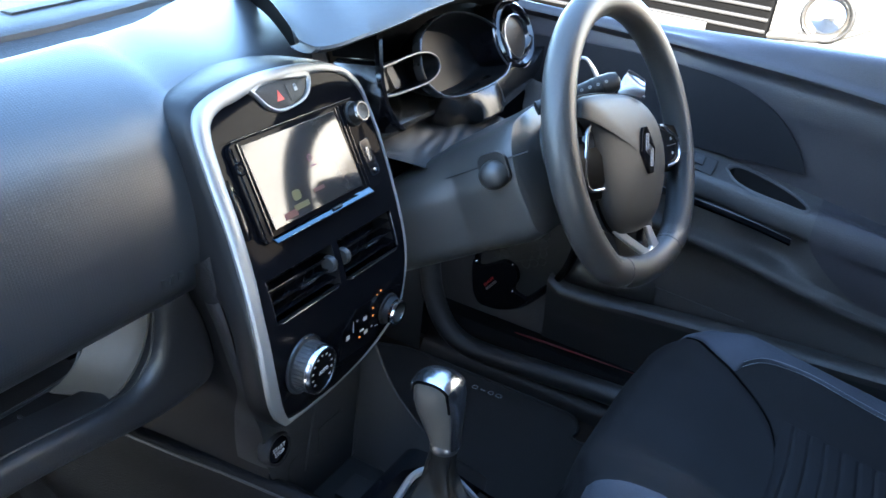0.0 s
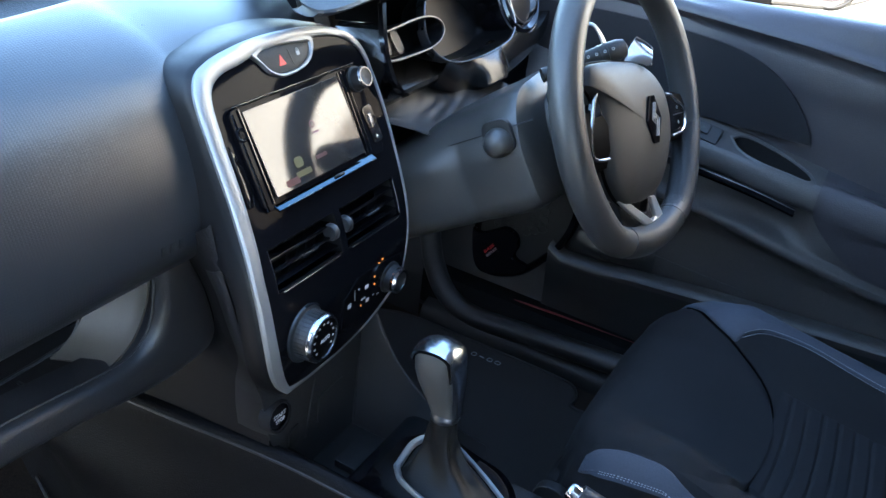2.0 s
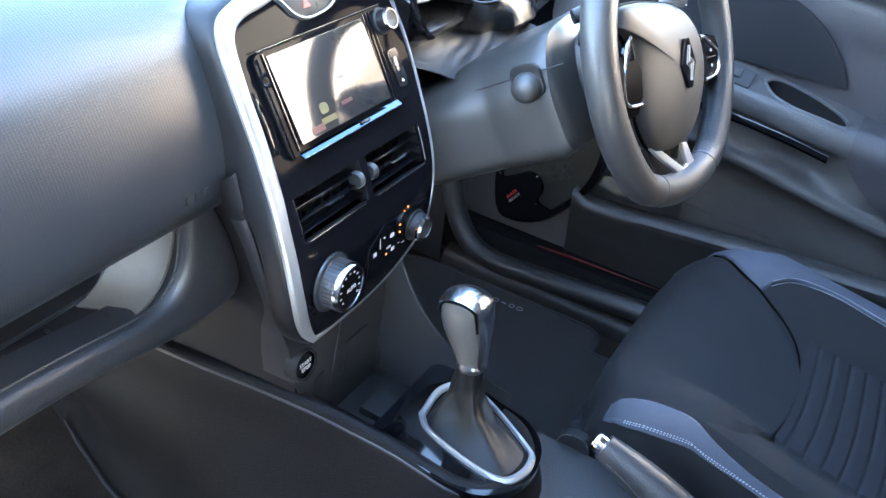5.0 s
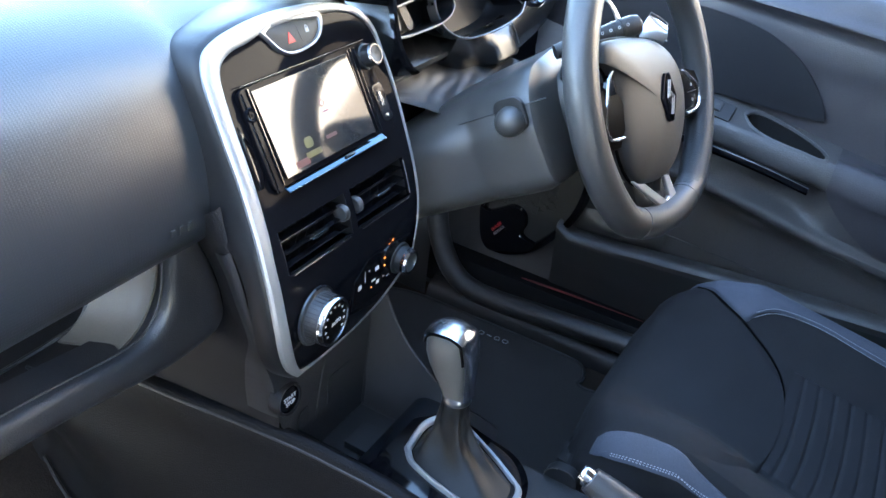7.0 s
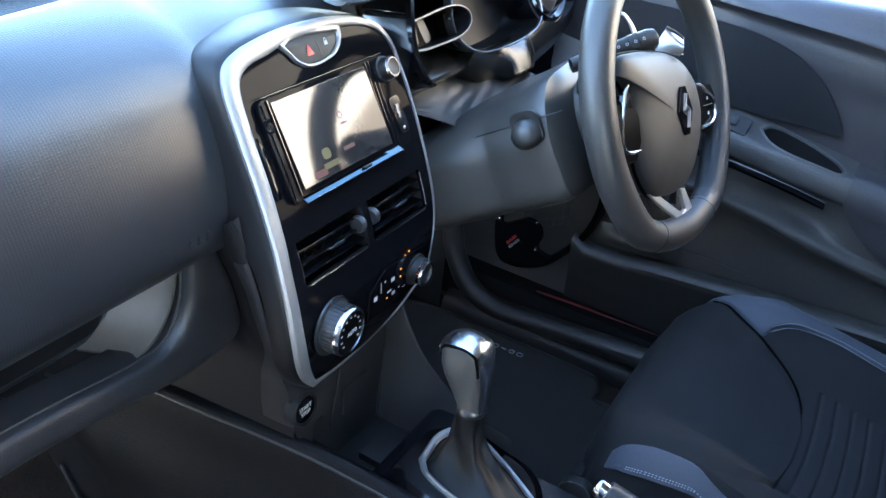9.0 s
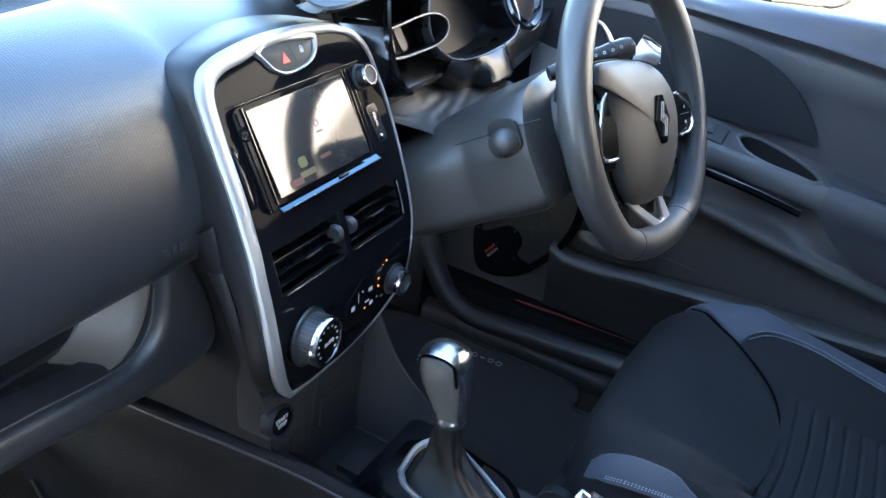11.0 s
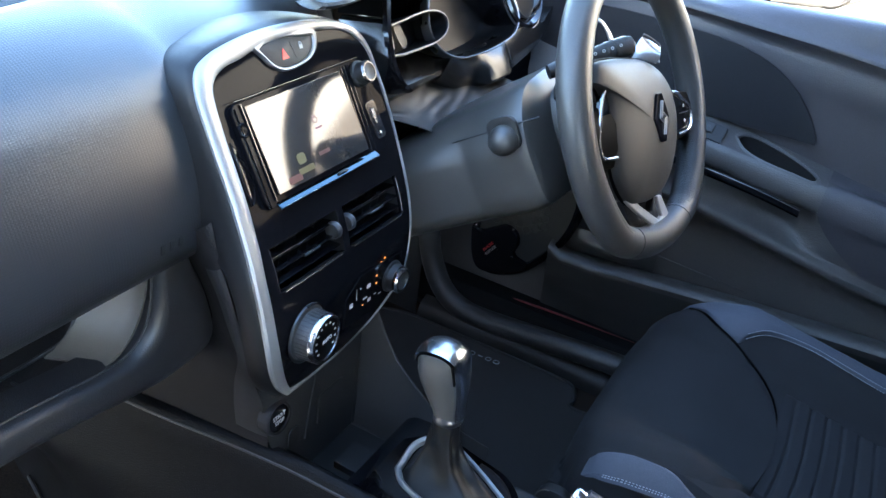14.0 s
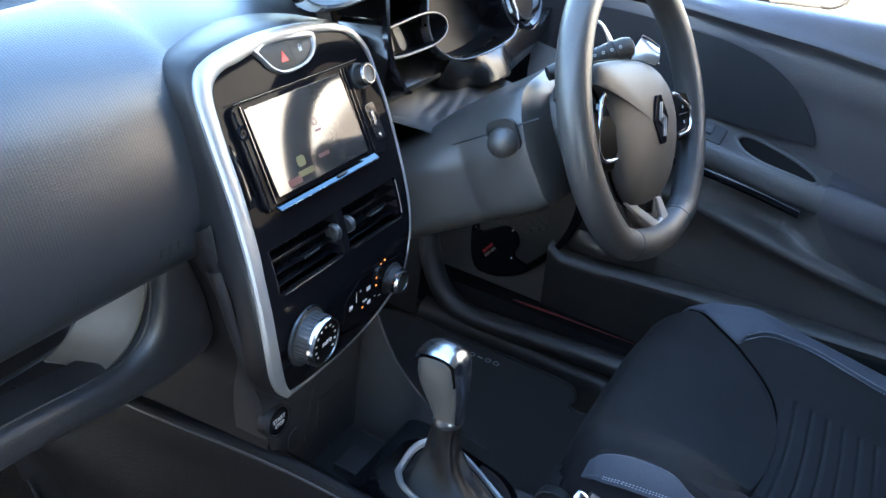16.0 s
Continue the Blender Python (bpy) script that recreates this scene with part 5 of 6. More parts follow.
for x in np.linspace(0.305, 0.655, 30):
    top_v = float(np.interp(x, [0.30, 0.33, 0.39, 0.466, 0.505, 0.53, 0.56, 0.60, 0.655], [-0.030, -0.0375, -0.0435, -0.0415, -0.0345, -0.030, -0.0400, -0.040, -0.02]))
    low_v = float(np.interp(x, [0.30, 0.341, 0.39, 0.466, 0.554, 0.60, 0.655], [-0.052, -0.0793, -0.0865, -0.0845, -0.0765, -0.070, -0.055]))
    tip = float(np.interp(x, [0.30, 0.375, 0.392, 0.445, 0.462, 0.50, 0.655], [-0.030, -0.026, 0.006, 0.010, -0.006, -0.010, -0.022]))
    bez.append([ci(x, top_v + (low_v - top_v) * k, w + tip * max(0.0, k)) for k, w in ((-0.15, -0.030), (0.0, 0.000), (0.10, 0.002), (0.5, 0.004), (0.92, 0.003), (1.0, 0.000), (1.08, -0.04))])
part("lower_bezel", sheet(bez, 0.003), BEZEL, inst, "glossy dark bezel reflecting light")
part("bezel_joint", tube([ci(0.4560, -0.0395, 0.003), ci(0.4590, -0.055, 0.0055), ci(0.4640, -0.0740, 0.0035)], 0.0010, 6), RING, inst)
part("inner_floor", sheet([[ci(x, v, w) for v, w in ((-0.010, -0.05), (-0.030, -0.024), (-0.044, -0.016), (-0.050, -0.020), (-0.060, -0.05))] for x in np.linspace(0.165, 0.345, 12)], 0.003), BEZEL, inst, "dark shelf below the small gauge")
# round air vent beyond the gauges
vm = CM @ pose(0.560 - 0.40, 0.0150, -0.004) @ Matrix.Diagonal((1.10, 0.93, 1, 1))
sv = part("side_vent", lathe([(0.062, -0.04), (0.060, 0.0), (0.057, 0.006), (0.052, 0.0085), (0.045, 0.004), (0.040, -0.008), (0.039, -0.02)], vm, 48), SLAT, inst, "gloss black round side vent")
part("vent_edge", lathe([(0.0598, 0.0012), (0.0606, 0.0022), (0.0596, 0.0040), (0.0585, 0.0035)], vm, 48), RING, sv)
vi = vm @ pose(0.008, -0.004, 0.0)
part("vent_ring", lathe([(0.0385, 0.001), (0.0383, 0.004), (0.0368, 0.0045), (0.0360, 0.000)], vi, 40), RING, sv)
part("vent_disc", lathe([(0.0362, -0.002), (0.034, -0.010), (0.022, -0.014), (0.0, -0.0145)], vi, 40), BOWL, sv, "concave glossy vent face")
part("vent_blade", box((0.062, 0.007, 0.003), vi @ pose(0, 0.002, -0.006, 0, 0, -6), 0.0014), RING, sv, "silver blade of the vent")
# hood over the instruments
hood_rows = []
lip = spl([(0.034, 0.012, 0.7485), (0.025, -0.008, 0.7485), (0.024, -0.021, 0.749), (0.040, -0.029, 0.750), (0.093, -0.0285, 0.752), (0.170, -0.024, 0.754), (0.266, -0.014, 0.7575), (0.34, -0.010, 0.760), (0.46, -0.008, 0.757), (0.56, 0.002, 0.743), (0.63, 0.03, 0.715)], 44)
for k in np.linspace(0, 1, 12):
    hood_rows.append([(x + 0.165 * k * max(0.0, min(1.0, (0.25 - x) / 0.22)), y + 0.24 * k, z + 0.050 * math.sin(k * math.pi * 0.62) * min(1.0, 0.55 + max(0.0, x - 0.02) / 0.14) - 0.030 * k * k) for x, y, z in lip])
under = [[(x, y + 0.012, z - 0.010) for x, y, z in lip], [(x, y + 0.004, z - 0.008) for x, y, z in lip], [(x, y - 0.002, z - 0.003) for x, y, z in lip]]
deep = [[(max(x, 0.175), y + 0.07, z - 0.035) for x, y, z in lip]]
# Black sheet fills the gap beside the hood as painted shade.
part("hood_side_shade", sheet([[(r[0][0] + 0.003, r[0][1] + 0.002, r[0][2] - 0.002), (r[0][0] + 0.012, r[0][1] + 0.004, r[0][2] - 0.02), (r[0][0] + 0.03, r[0][1] + 0.02, r[0][2] - 0.035)] for r in hood_rows[1:]]), BLACK, inst, "black sheet standing for the shaded gap at the hood's side")
part("hood", sheet(deep + under + hood_rows), HOODP, inst, "blue-grey sheened hood over the gauges")
skirt = []
for k in np.linspace(0, 1, 12):
    t_ = np.array([0.150 + 0.009 * k, 0.050 - 0.061 * k, 0.693 + 0.007 * k])
    b_ = np.array([0.1465 - 0.0010 * k, 0.024 - 0.049 * k, 0.677 - 0.009 * k])
    skirt.append([tuple(p) for p in (t_ + (0.014, 0.004, 0.003), t_ + (0.004, 0.001, 0.001), t_, t_ * 0.66 + b_ * 0.34, t_ * 0.33 + b_ * 0.67, b_, b_ + (0.003, 0.002, -0.005), b_ + (0.008, 0.006, -0.016), b_ + (0.014, 0.012, -0.05), b_ + (0.020, 0.020, -0.09))])
top_e = np.array([r[0] for r in skirt])
# Black cover above the skirt stands in for shade under the hood.
part("hood_gap_shade", sheet([[tuple(b + d) for d in ((0.0, 0.006, 0.0), (0.004, 0.012, 0.022), (0.006, 0.016, 0.045))] for b in top_e], 0.002), BLACK, inst, "black sheet standing for the shaded gap under the hood")
part("hood_skirt", sheet(skirt, 0.002), GLAZED, inst, "sheened skirt between the stack and the gauges")

# ---------------------------------------------------------------- driver's door
door = thing("driver_door", (0.68, -0.4, 0.0), "closed dark grey plastic driver's door panel", "car door")


def door_sec(y):
    """The panel's section at y: across and up, from the belt down to the foot."""
    bz = 0.700 + 0.020 * (-y - 0.2) / 0.35
    zu = float(np.interp(y, [-1.0, -0.547, -0.492, -0.409, -0.323, -0.231, 0.2], [0.640, 0.664, 0.671, 0.677, 0.682, 0.687, 0.695]))
    zl = float(np.interp(y, [-1.0, -0.552, -0.498, -0.413, -0.327, -0.234, 0.2], [0.620, 0.646, 0.651, 0.659, 0.665, 0.674, 0.684]))
    return [(0.745, bz - 0.01), (0.735, bz + 0.001), (0.720, bz + 0.003), (0.701, bz - 0.003), (0.686, zu + 0.012), (0.6765, zu + 0.003), (0.6755, zu - 0.001), (0.680, zu - 0.004), (0.689, zl), (0.687, zl - 0.012),
            (0.686, 0.615), (0.690, 0.585), (0.690, 0.545), (0.690, 0.50), (0.690, 0.455)]


ys = np.linspace(0.20, -1.0, 40)
part("belt_panel", sheet([[(x, y, z) for x, z in spl(door_sec(y), 44)] for y in ys], 0.004), BELT, door, "grey upper panel under the window")
# dark inset bounded by an arc
arc_x = spl([(0.05, 0.650), (-0.15, 0.658), (-0.266, 0.654), (-0.32, 0.648), (-0.37, 0.634), (-0.41, 0.611), (-0.44, 0.583), (-0.462, 0.553), (-0.470, 0.535)], 40)
part("inset", sheet([[(0.6835, y, 0.530 + (z - 0.530) * k) for k in np.linspace(0, 1, 10)] for y, z in arc_x], 0.003), INSET, door, "dark cloth inset with a curved edge")
# armrest with pull cup, gloss strip and window switch
def ridge(y):
    """Height of the armrest's front ridge."""
    return 0.503 + 0.095 * (y + 0.322)


def heel(y):
    """Height of the armrest's back edge."""
    return 0.533 + 0.17 * (y + 0.289)


cup_o = spl([(0.667, -0.360), (0.678, -0.366), (0.6835, -0.378), (0.6825, -0.414), (0.675, -0.452), (0.661, -0.482), (0.648, -0.492), (0.639, -0.489), (0.6385, -0.454), (0.6405, -0.409), (0.650, -0.378), (0.667, -0.360)], 80)[:-1]


def shelf_z(x, y):
    """Height of the armrest's top."""
    return ridge(y) + (heel(y) - ridge(y)) * max(0.0, (x - 0.632) / 0.058) ** 1.25 + 0.0015


cc = cup_o.mean(0)


def in_cup(x, y):
    """Whether a place lies well inside the pull cup's outline."""
    px_, py_ = cc[0] + (x - cc[0]) / 1.03, cc[1] + (y - cc[1]) / 1.015
    return sum((cup_o[i - 1, 1] > py_) != (cup_o[i, 1] > py_) and px_ < cup_o[i - 1, 0] + (py_ - cup_o[i - 1, 1]) * (cup_o[i, 0] - cup_o[i - 1, 0]) / (cup_o[i, 1] - cup_o[i - 1, 1]) for i in range(len(cup_o))) % 2


arm = []
for y in np.r_[np.linspace(0.12, -0.34, 14), np.linspace(-0.345, -0.5085, 84)]:
    r, h = ridge(y), heel(y)
    low = float(np.interp(y, [-0.529, -0.497, -0.471, -0.419, -0.361, 0.12], [0.437, 0.445, 0.448, 0.450, 0.462, 0.48]))
    sec = [(x, y, shelf_z(x, y) - (0.045 if -0.50 < y < -0.35 and in_cup(x, y) else 0.0)) for x in np.linspace(0.690, 0.638, 42)]
    arm.append(sec + [(x, y, z) for x, z in spl([(0.6355, r + 0.0005), (0.632, r - 0.003), (0.6285, r - 0.012), (0.627, 0.5 * (r + low)), (0.6275, low + 0.010), (0.632, low + 0.002), (0.645, low - 0.002), (0.690, low - 0.006)], 22)])
part("armrest", sheet(arm), DOORP, door, "grey armrest ledge with a hollow pull cup")


def cup_ring(k, drop):
    return [(cc[0] + (x - cc[0]) * k, cc[1] + (y - cc[1]) * (1 + (k - 1) * 0.5), shelf_z(cc[0] + (x - cc[0]) * k, cc[1] + (y - cc[1]) * (1 + (k - 1) * 0.5)) + drop) for x, y in cup_o]


part("cup_lip", sheet([cup_ring(k, d) for k, d in ((1.20, -0.001), (1.16, 0.0006), (1.05, 0.0016), (0.99, 0.0008), (0.965, -0.0025))], wrap=True), DOORP, door, "rolled lip of the pull cup")
part("pull_cup", sheet([cup_ring(k, d) for k, d in ((0.967, -0.002), (0.95, -0.010), (0.90, -0.024), (0.80, -0.033), (0.60, -0.036), (0.02, -0.037))], wrap=True), HOLLOW, door, "hollow of the pull cup, darkened for its shade")


def roll(y):
    """Height of the rolled ridge along the lower panel."""
    return float(np.interp(y, [-1.0, -0.643, -0.58, -0.49, -0.40, -0.344, -0.25, 0.2], [0.325, 0.337, 0.347, 0.361, 0.378, 0.388, 0.395, 0.40]))


rpad = []
for y in np.r_[-0.5068, -0.508, -0.509, -0.511, -0.515, np.linspace(-0.52, -1.0, 20)]:
    sl = heel(y) - 0.545
    q = math.sqrt(min(1.0, (-0.5065 - y) / 0.0015))
    rpad.append([(0.690 + (x - 0.690) * q, y - 0.09 * max(0.0, min(1.0, (0.45 - z) / 0.09)) ** 1.5, z) for x, z in spl([(0.691, 0.547 + sl), (0.670, 0.540 + sl), (0.648, ridge(y) + 0.004), (0.636, ridge(y) - 0.006), (0.631, ridge(y) - 0.025), (0.632, ridge(y) - 0.045), (0.636, 0.425), (0.640, 0.400), (0.646, roll(y) + 0.018), (0.651, roll(y) + 0.002)], 24)])
part("rear_pad", sheet(rpad, 0.003), BELT, door, "rounded rear pad of the door")
strip = spl([(-0.10, 0.478), (-0.20, 0.476), (-0.33, 0.468), (-0.42, 0.458), (-0.485, 0.447)], 30)
part("gloss_strip", sheet([[(0.622, y, z + 0.001), (0.618, y, z - 0.003), (0.617, y, z - 0.008), (0.621, y, z - 0.013), (0.634, y, z - 0.016)] for y, z in strip], 0.003), GLOSS, door, "gloss black trim strip")
part("strip_edge", tube([(0.6185, y, z) for y, z in strip[10:]], 0.0009, 6), RING, door)
swm = basis((0.6500, -0.320, 0.5165), (0, -1, -0.15), (0.75, 0, 0.7))
swp = part("switch_plate", box((0.045, 0.030, 0.006), swm, 0.002), DARK, door, "window switch plate")
part("window_switch", box((0.018, 0.017, 0.005), swm @ pose(-0.006, 0.003, 0.004), 0.0015), HARD, swp)
part("switch_mark", box((0.006, 0.004, 0.0004), swm @ pose(-0.006, 0.004, 0.0066), 0.0), CHEEK, swp)
# middle and lower panel with a wavy roll and the pocket
mid_rows = []
for y in np.linspace(0.20, -1.0, 50):
    t = np.clip((-y - 0.28) / 0.36, 0, 1)
    rz_ = roll(y)
    bul = float(np.interp(y, [-0.62, -0.53, -0.48, -0.42, -0.36, -0.25], [0.02, 0.018, 0.0, 0.0, 0.010, 0.012]))
    mid_rows.append([(x, y, z) for x, z in spl([(0.684, 0.475), (0.682 - bul * 0.5, 0.455), (0.680 - bul, 0.43), (0.676 - bul, rz_ + 0.025), (0.660, rz_ + 0.010), (0.650, rz_), (0.652, rz_ - 0.012), (0.668, rz_ - 0.022), (0.686, rz_ - 0.05), (0.690, 0.27), (0.690, 0.20), (0.680, 0.12), (0.672, 0.07)], 44)])
part("lower_panel", sheet(mid_rows, 0.004), DOORP, door, "moulded lower panel with a rolled ridge")
lipz = lambda y: float(np.interp(y, [-0.9, -0.409, -0.25, -0.196, -0.117, -0.095], [0.262, 0.230, 0.214, 0.206, 0.204, 0.225]))  # noqa: E731
prow = []
for y in np.linspace(-0.100, -0.95, 34):
    z = lipz(y)
    e = min(1.0, (-0.095 - y) / 0.03)
    prow.append([(x, y, zz) for x, zz in spl([(0.682, z + 0.004), (0.664, z + 0.006), (0.652, z + 0.003), (0.646, z - 0.004), (0.648, z - 0.012), (0.654, z - 0.05), (0.662, 0.13), (0.668, 0.08)], 20)])
part("pocket_front", sheet(prow, 0.004), CHEEK, door, "front of the door pocket")
# Thin paler sheet paints the sheen on the pocket's lip.
part("pocket_lip", sheet([[(x - 0.0012, y, z + 0.0010) for x, y, z in r[:9]] for r in prow], 0.001), DOORP, door, "paler lip standing for the sheen along the pocket")
part("pocket_bulge", sheet([[(0.676 - 0.018 * math.sin(math.pi * u) * math.sin(math.pi * v), -0.13 - 0.16 * u, 0.215 + 0.045 * v + 0.01 * u) for u in np.linspace(0, 1, 14)] for v in np.linspace(0, 1, 8)]), CHEEK, door, "rounded bottle bulge in the pocket")
part("pocket_line", tube([(0.684, -0.12 - 0.33 * k, 0.268 - 0.02 * k) for k in np.linspace(0, 1, 8)], 0.0012, 6), CHEEK, door)
# loudspeaker: gloss frame, hexagon grille, lettered plate
spk_o = spl([(0.060, 0.36), (0.060, 0.25), (0.058, 0.18), (0.045, 0.118), (0.010, 0.110), (-0.045, 0.130), (-0.085, 0.170), (-0.122, 0.226), (-0.140, 0.285), (-0.140, 0.34), (-0.10, 0.40), (0.0, 0.42), (0.060, 0.36)], 60)[:-1]
sc = np.array([-0.03, 0.27])
spk = part("loudspeaker_frame", sheet([[(xx, sc[0] + (y - sc[0]) * k, sc[1] + (z - sc[1]) * k) for y, z in spk_o] for k, xx in ((1.03, 0.674), (1.02, 0.660), (0.99, 0.6555), (0.90, 0.656), (0.885, 0.664))], wrap=True), SLAT, door, "gloss black loudspeaker frame")
part("grille_base", sheet([[(0.6665 - 0.003 * (1 - k), sc[0] + (y - sc[0]) * k, sc[1] + (z - sc[1]) * k) for y, z in spk_o] for k in (0.92, 0.5, 0.02)], wrap=True), DARK, spk, "dark grille panel")
hexes = []
for i in range(-7, 8):
    for j in range(-9, 10):
        hy, hz = sc[0] + 0.0155 * i, sc[1] + 0.0179 * (j + 0.5 * (i % 2))
        if -0.088 < hy < 0.020 and hz > 0.225 + 0.10 * max(0.0, -hy - 0.045) and hz < 0.36:
            hexes.append(tube([(0.6648, hy + 0.0086 * math.cos(a), hz + 0.0086 * math.sin(a)) for a in np.radians([0, 60, 120, 180, 240, 300])], 0.0010, 4, closed=True, up=(1, 0, 0)))
part("hexagon_grille", merge(*hexes), HARD, spk, "dark grille of small hexagons")
pl = spl([(0.062, 0.200), (0.062, 0.189), (0.050, 0.127), (0.032, 0.110), (-0.015, 0.122), (-0.050, 0.136), (-0.062, 0.156), (-0.040, 0.163), (-0.032, 0.170), (-0.038, 0.194), (-0.029, 0.216), (-0.006, 0.223), (0.020, 0.208), (0.045, 0.194), (0.062, 0.200)], 60)[:-1]
pc = pl.mean(0)
plate_ = part("lettered_plate", sheet([[(xx, pc[0] + (y - pc[0]) * k, pc[1] + (z - pc[1]) * k) for y, z in pl] for k, xx in ((1.0, 0.664), (0.99, 0.6540), (0.96, 0.6525), (0.02, 0.6525))], wrap=True), GLOSS, spk, "gloss plate with red and white lettering")
lm = basis((0.6518, 0.0178, 0.1640), (0, -0.030, 0.041), (0, 0.041, 0.030))
words("red_lettering", "BASS", 0.0078, lm @ pose(0.001, 0.0048, 0) @ Matrix.Diagonal((1.75, 1, 1, 1)), RED_INK, plate_, shear=0.2)
words("white_lettering", "REFLEX", 0.0074, lm @ pose(0, -0.0040, 0) @ Matrix.Diagonal((1.30, 1, 1, 1)), WHITE_INK, plate_, shear=0.2)
for y, z in ((0.053, 0.203), (-0.024, 0.222), (-0.031, 0.165)):
    part("clip", lathe([(0.0022, 0), (0.0022, 0.002), (0, 0.003)], basis((0.654, y, z), (0, 1, 0), (0, 0, 1)) @ pose(0, 0, 0, 180), 8), CHROME, spk)

# Unseen open door, added to block low light from the left.
pd_ = thing("passenger_door", (-0.74, 0.42, -0.05), "open dark grey plastic passenger door", "car door")
dmx = basis((-0.76, 0.42, 0.0), (-math.sin(radians(62)), -math.cos(radians(62)), 0), (0, 0, 1))
part("door_panel", box((1.05, 0.78, 0.09), dmx @ pose(0.53, 0.32, 0.0), 0.02, 2), HARD, pd_)
part("door_skin", box((1.05, 0.76, 0.02), dmx @ pose(0.53, 0.32, 0.056 if (dmx.to_3x3() @ Vector((0, 0, 1))).y > 0 else -0.056), 0.008, 2), RED_PAINT, pd_, "red painted outer skin")

# ---------------------------------------------------------------- sill, seal and kick panel
seal = single("door_seal", tube(spl([(0.600, 0.150, 0.48), (0.600, 0.140, 0.32), (0.600, 0.127, 0.195), (0.600, 0.112, 0.130), (0.600, 0.077, 0.070), (0.600, 0.030, 0.044), (0.600, -0.128, 0.050), (0.600, -0.30, 0.064), (0.60, -0.9, 0.08)], 60), 0.021, 14),
              CHEEK, "thick black rubber door seal along the sill", "seal", "structure")
single("sill_trim", sheet([[(x, y, z) for x, z in spl([(0.582, -0.05), (0.583, 0.00), (0.590, 0.022), (0.604, 0.030), (0.625, 0.034), (0.640, 0.02)], 16)] for y in np.linspace(0.12, -1.0, 20)]), HARD, "dark plastic sill trim", "trim", "structure")
single("sill", sheet([[(x, y, z) for x, z in [(0.612, 0.02), (0.622, 0.066), (0.634, 0.080), (0.650, 0.084), (0.70, 0.08), (0.74, 0.02)]] for y in np.linspace(0.16, -1.0, 20)]), CLOTH, "dark covered door sill", "sill", "structure")
single("painted_edge", tube(spl([(0.646, 0.0, 0.076), (0.646, -0.060, 0.082), (0.646, -0.130, 0.0865), (0.646, -0.20, 0.089), (0.646, -0.30, 0.092)], 24), [0.0004, 0.0022, 0.0022, 0.0014, 0.0004], 8), DULL_RED, "thin red painted edge of the sill", "trim", "structure")
# Added box that stops outside light leaking in ahead of the door.
single("pillar_foot", box((0.20, 0.03, 0.90), pose(0.695, 0.215, 0.32), 0.004), HARD, "dark closing box at the windscreen pillar's foot", "pillar", "structure")
single("footwell_lining", box((0.02, 0.62, 0.75), pose(0.645, 0.44, 0.22), 0.003), HARD, "dark lining behind the kick panel", "panel", "structure")
single("kick_panel", sheet([[(0.595 - 0.05 * max(0.0, k - 0.5), 0.13 + 0.5 * k, z) for k in np.linspace(0, 1, 6)] for z in np.linspace(-0.05, 0.50, 6)]), HARD, "dark kick panel of the driver's footwell", "panel", "structure")

# ---------------------------------------------------------------- driver's mat
mat_o = [(0.10, 0.20), (0.30, 0.26), (0.50, 0.24), (0.56, 0.16), (0.570, 0.0), (0.572, -0.12), (0.571, -0.200), (0.568, -0.222), (0.556, -0.236), (0.530, -0.245), (0.512, -0.243), (0.506, -0.256), (0.508, -0.285), (0.48, -0.300), (0.30, -0.300), (0.12, -0.300)]
mt = thing("floor_mat", (0.35, -0.05, -0.006), "black carpet mat with a bound edge on the driver's floor", "floor mat")
mo = spl(mat_o + mat_o[:1], 110)[:-1]
part("mat_body", prism([tuple(p) for p in mo], pose(0, 0, -0.007), 0.012, 0.003), MATTING, mt)
part("bound_edge", tube([(x, y, 0.005) for x, y in mo], 0.0030, 8, closed=True), RUBBER, mt, "bound edge of the mat")
for k, (w, h) in enumerate(((0.010, 0.010), (0.002, 0.010), (0.010, 0.010), (0.010, 0.011))):
    part("woven_mark", sheet([[(0.536 + 0.001 * k + s * w / 2, -0.032 - 0.0165 * k + v * h / 2, 0.0058) for s in (-1, 1)] for v in (-1, 1)], 0.001) if w < 0.005 else
         tube([(0.536 + 0.001 * k + x, -0.032 - 0.0165 * k + y, 0.0056) for x, y in rrect(w, h, 0.0042, 4)], 0.0006, 5, closed=True), THREAD, mt, "pale woven mark")


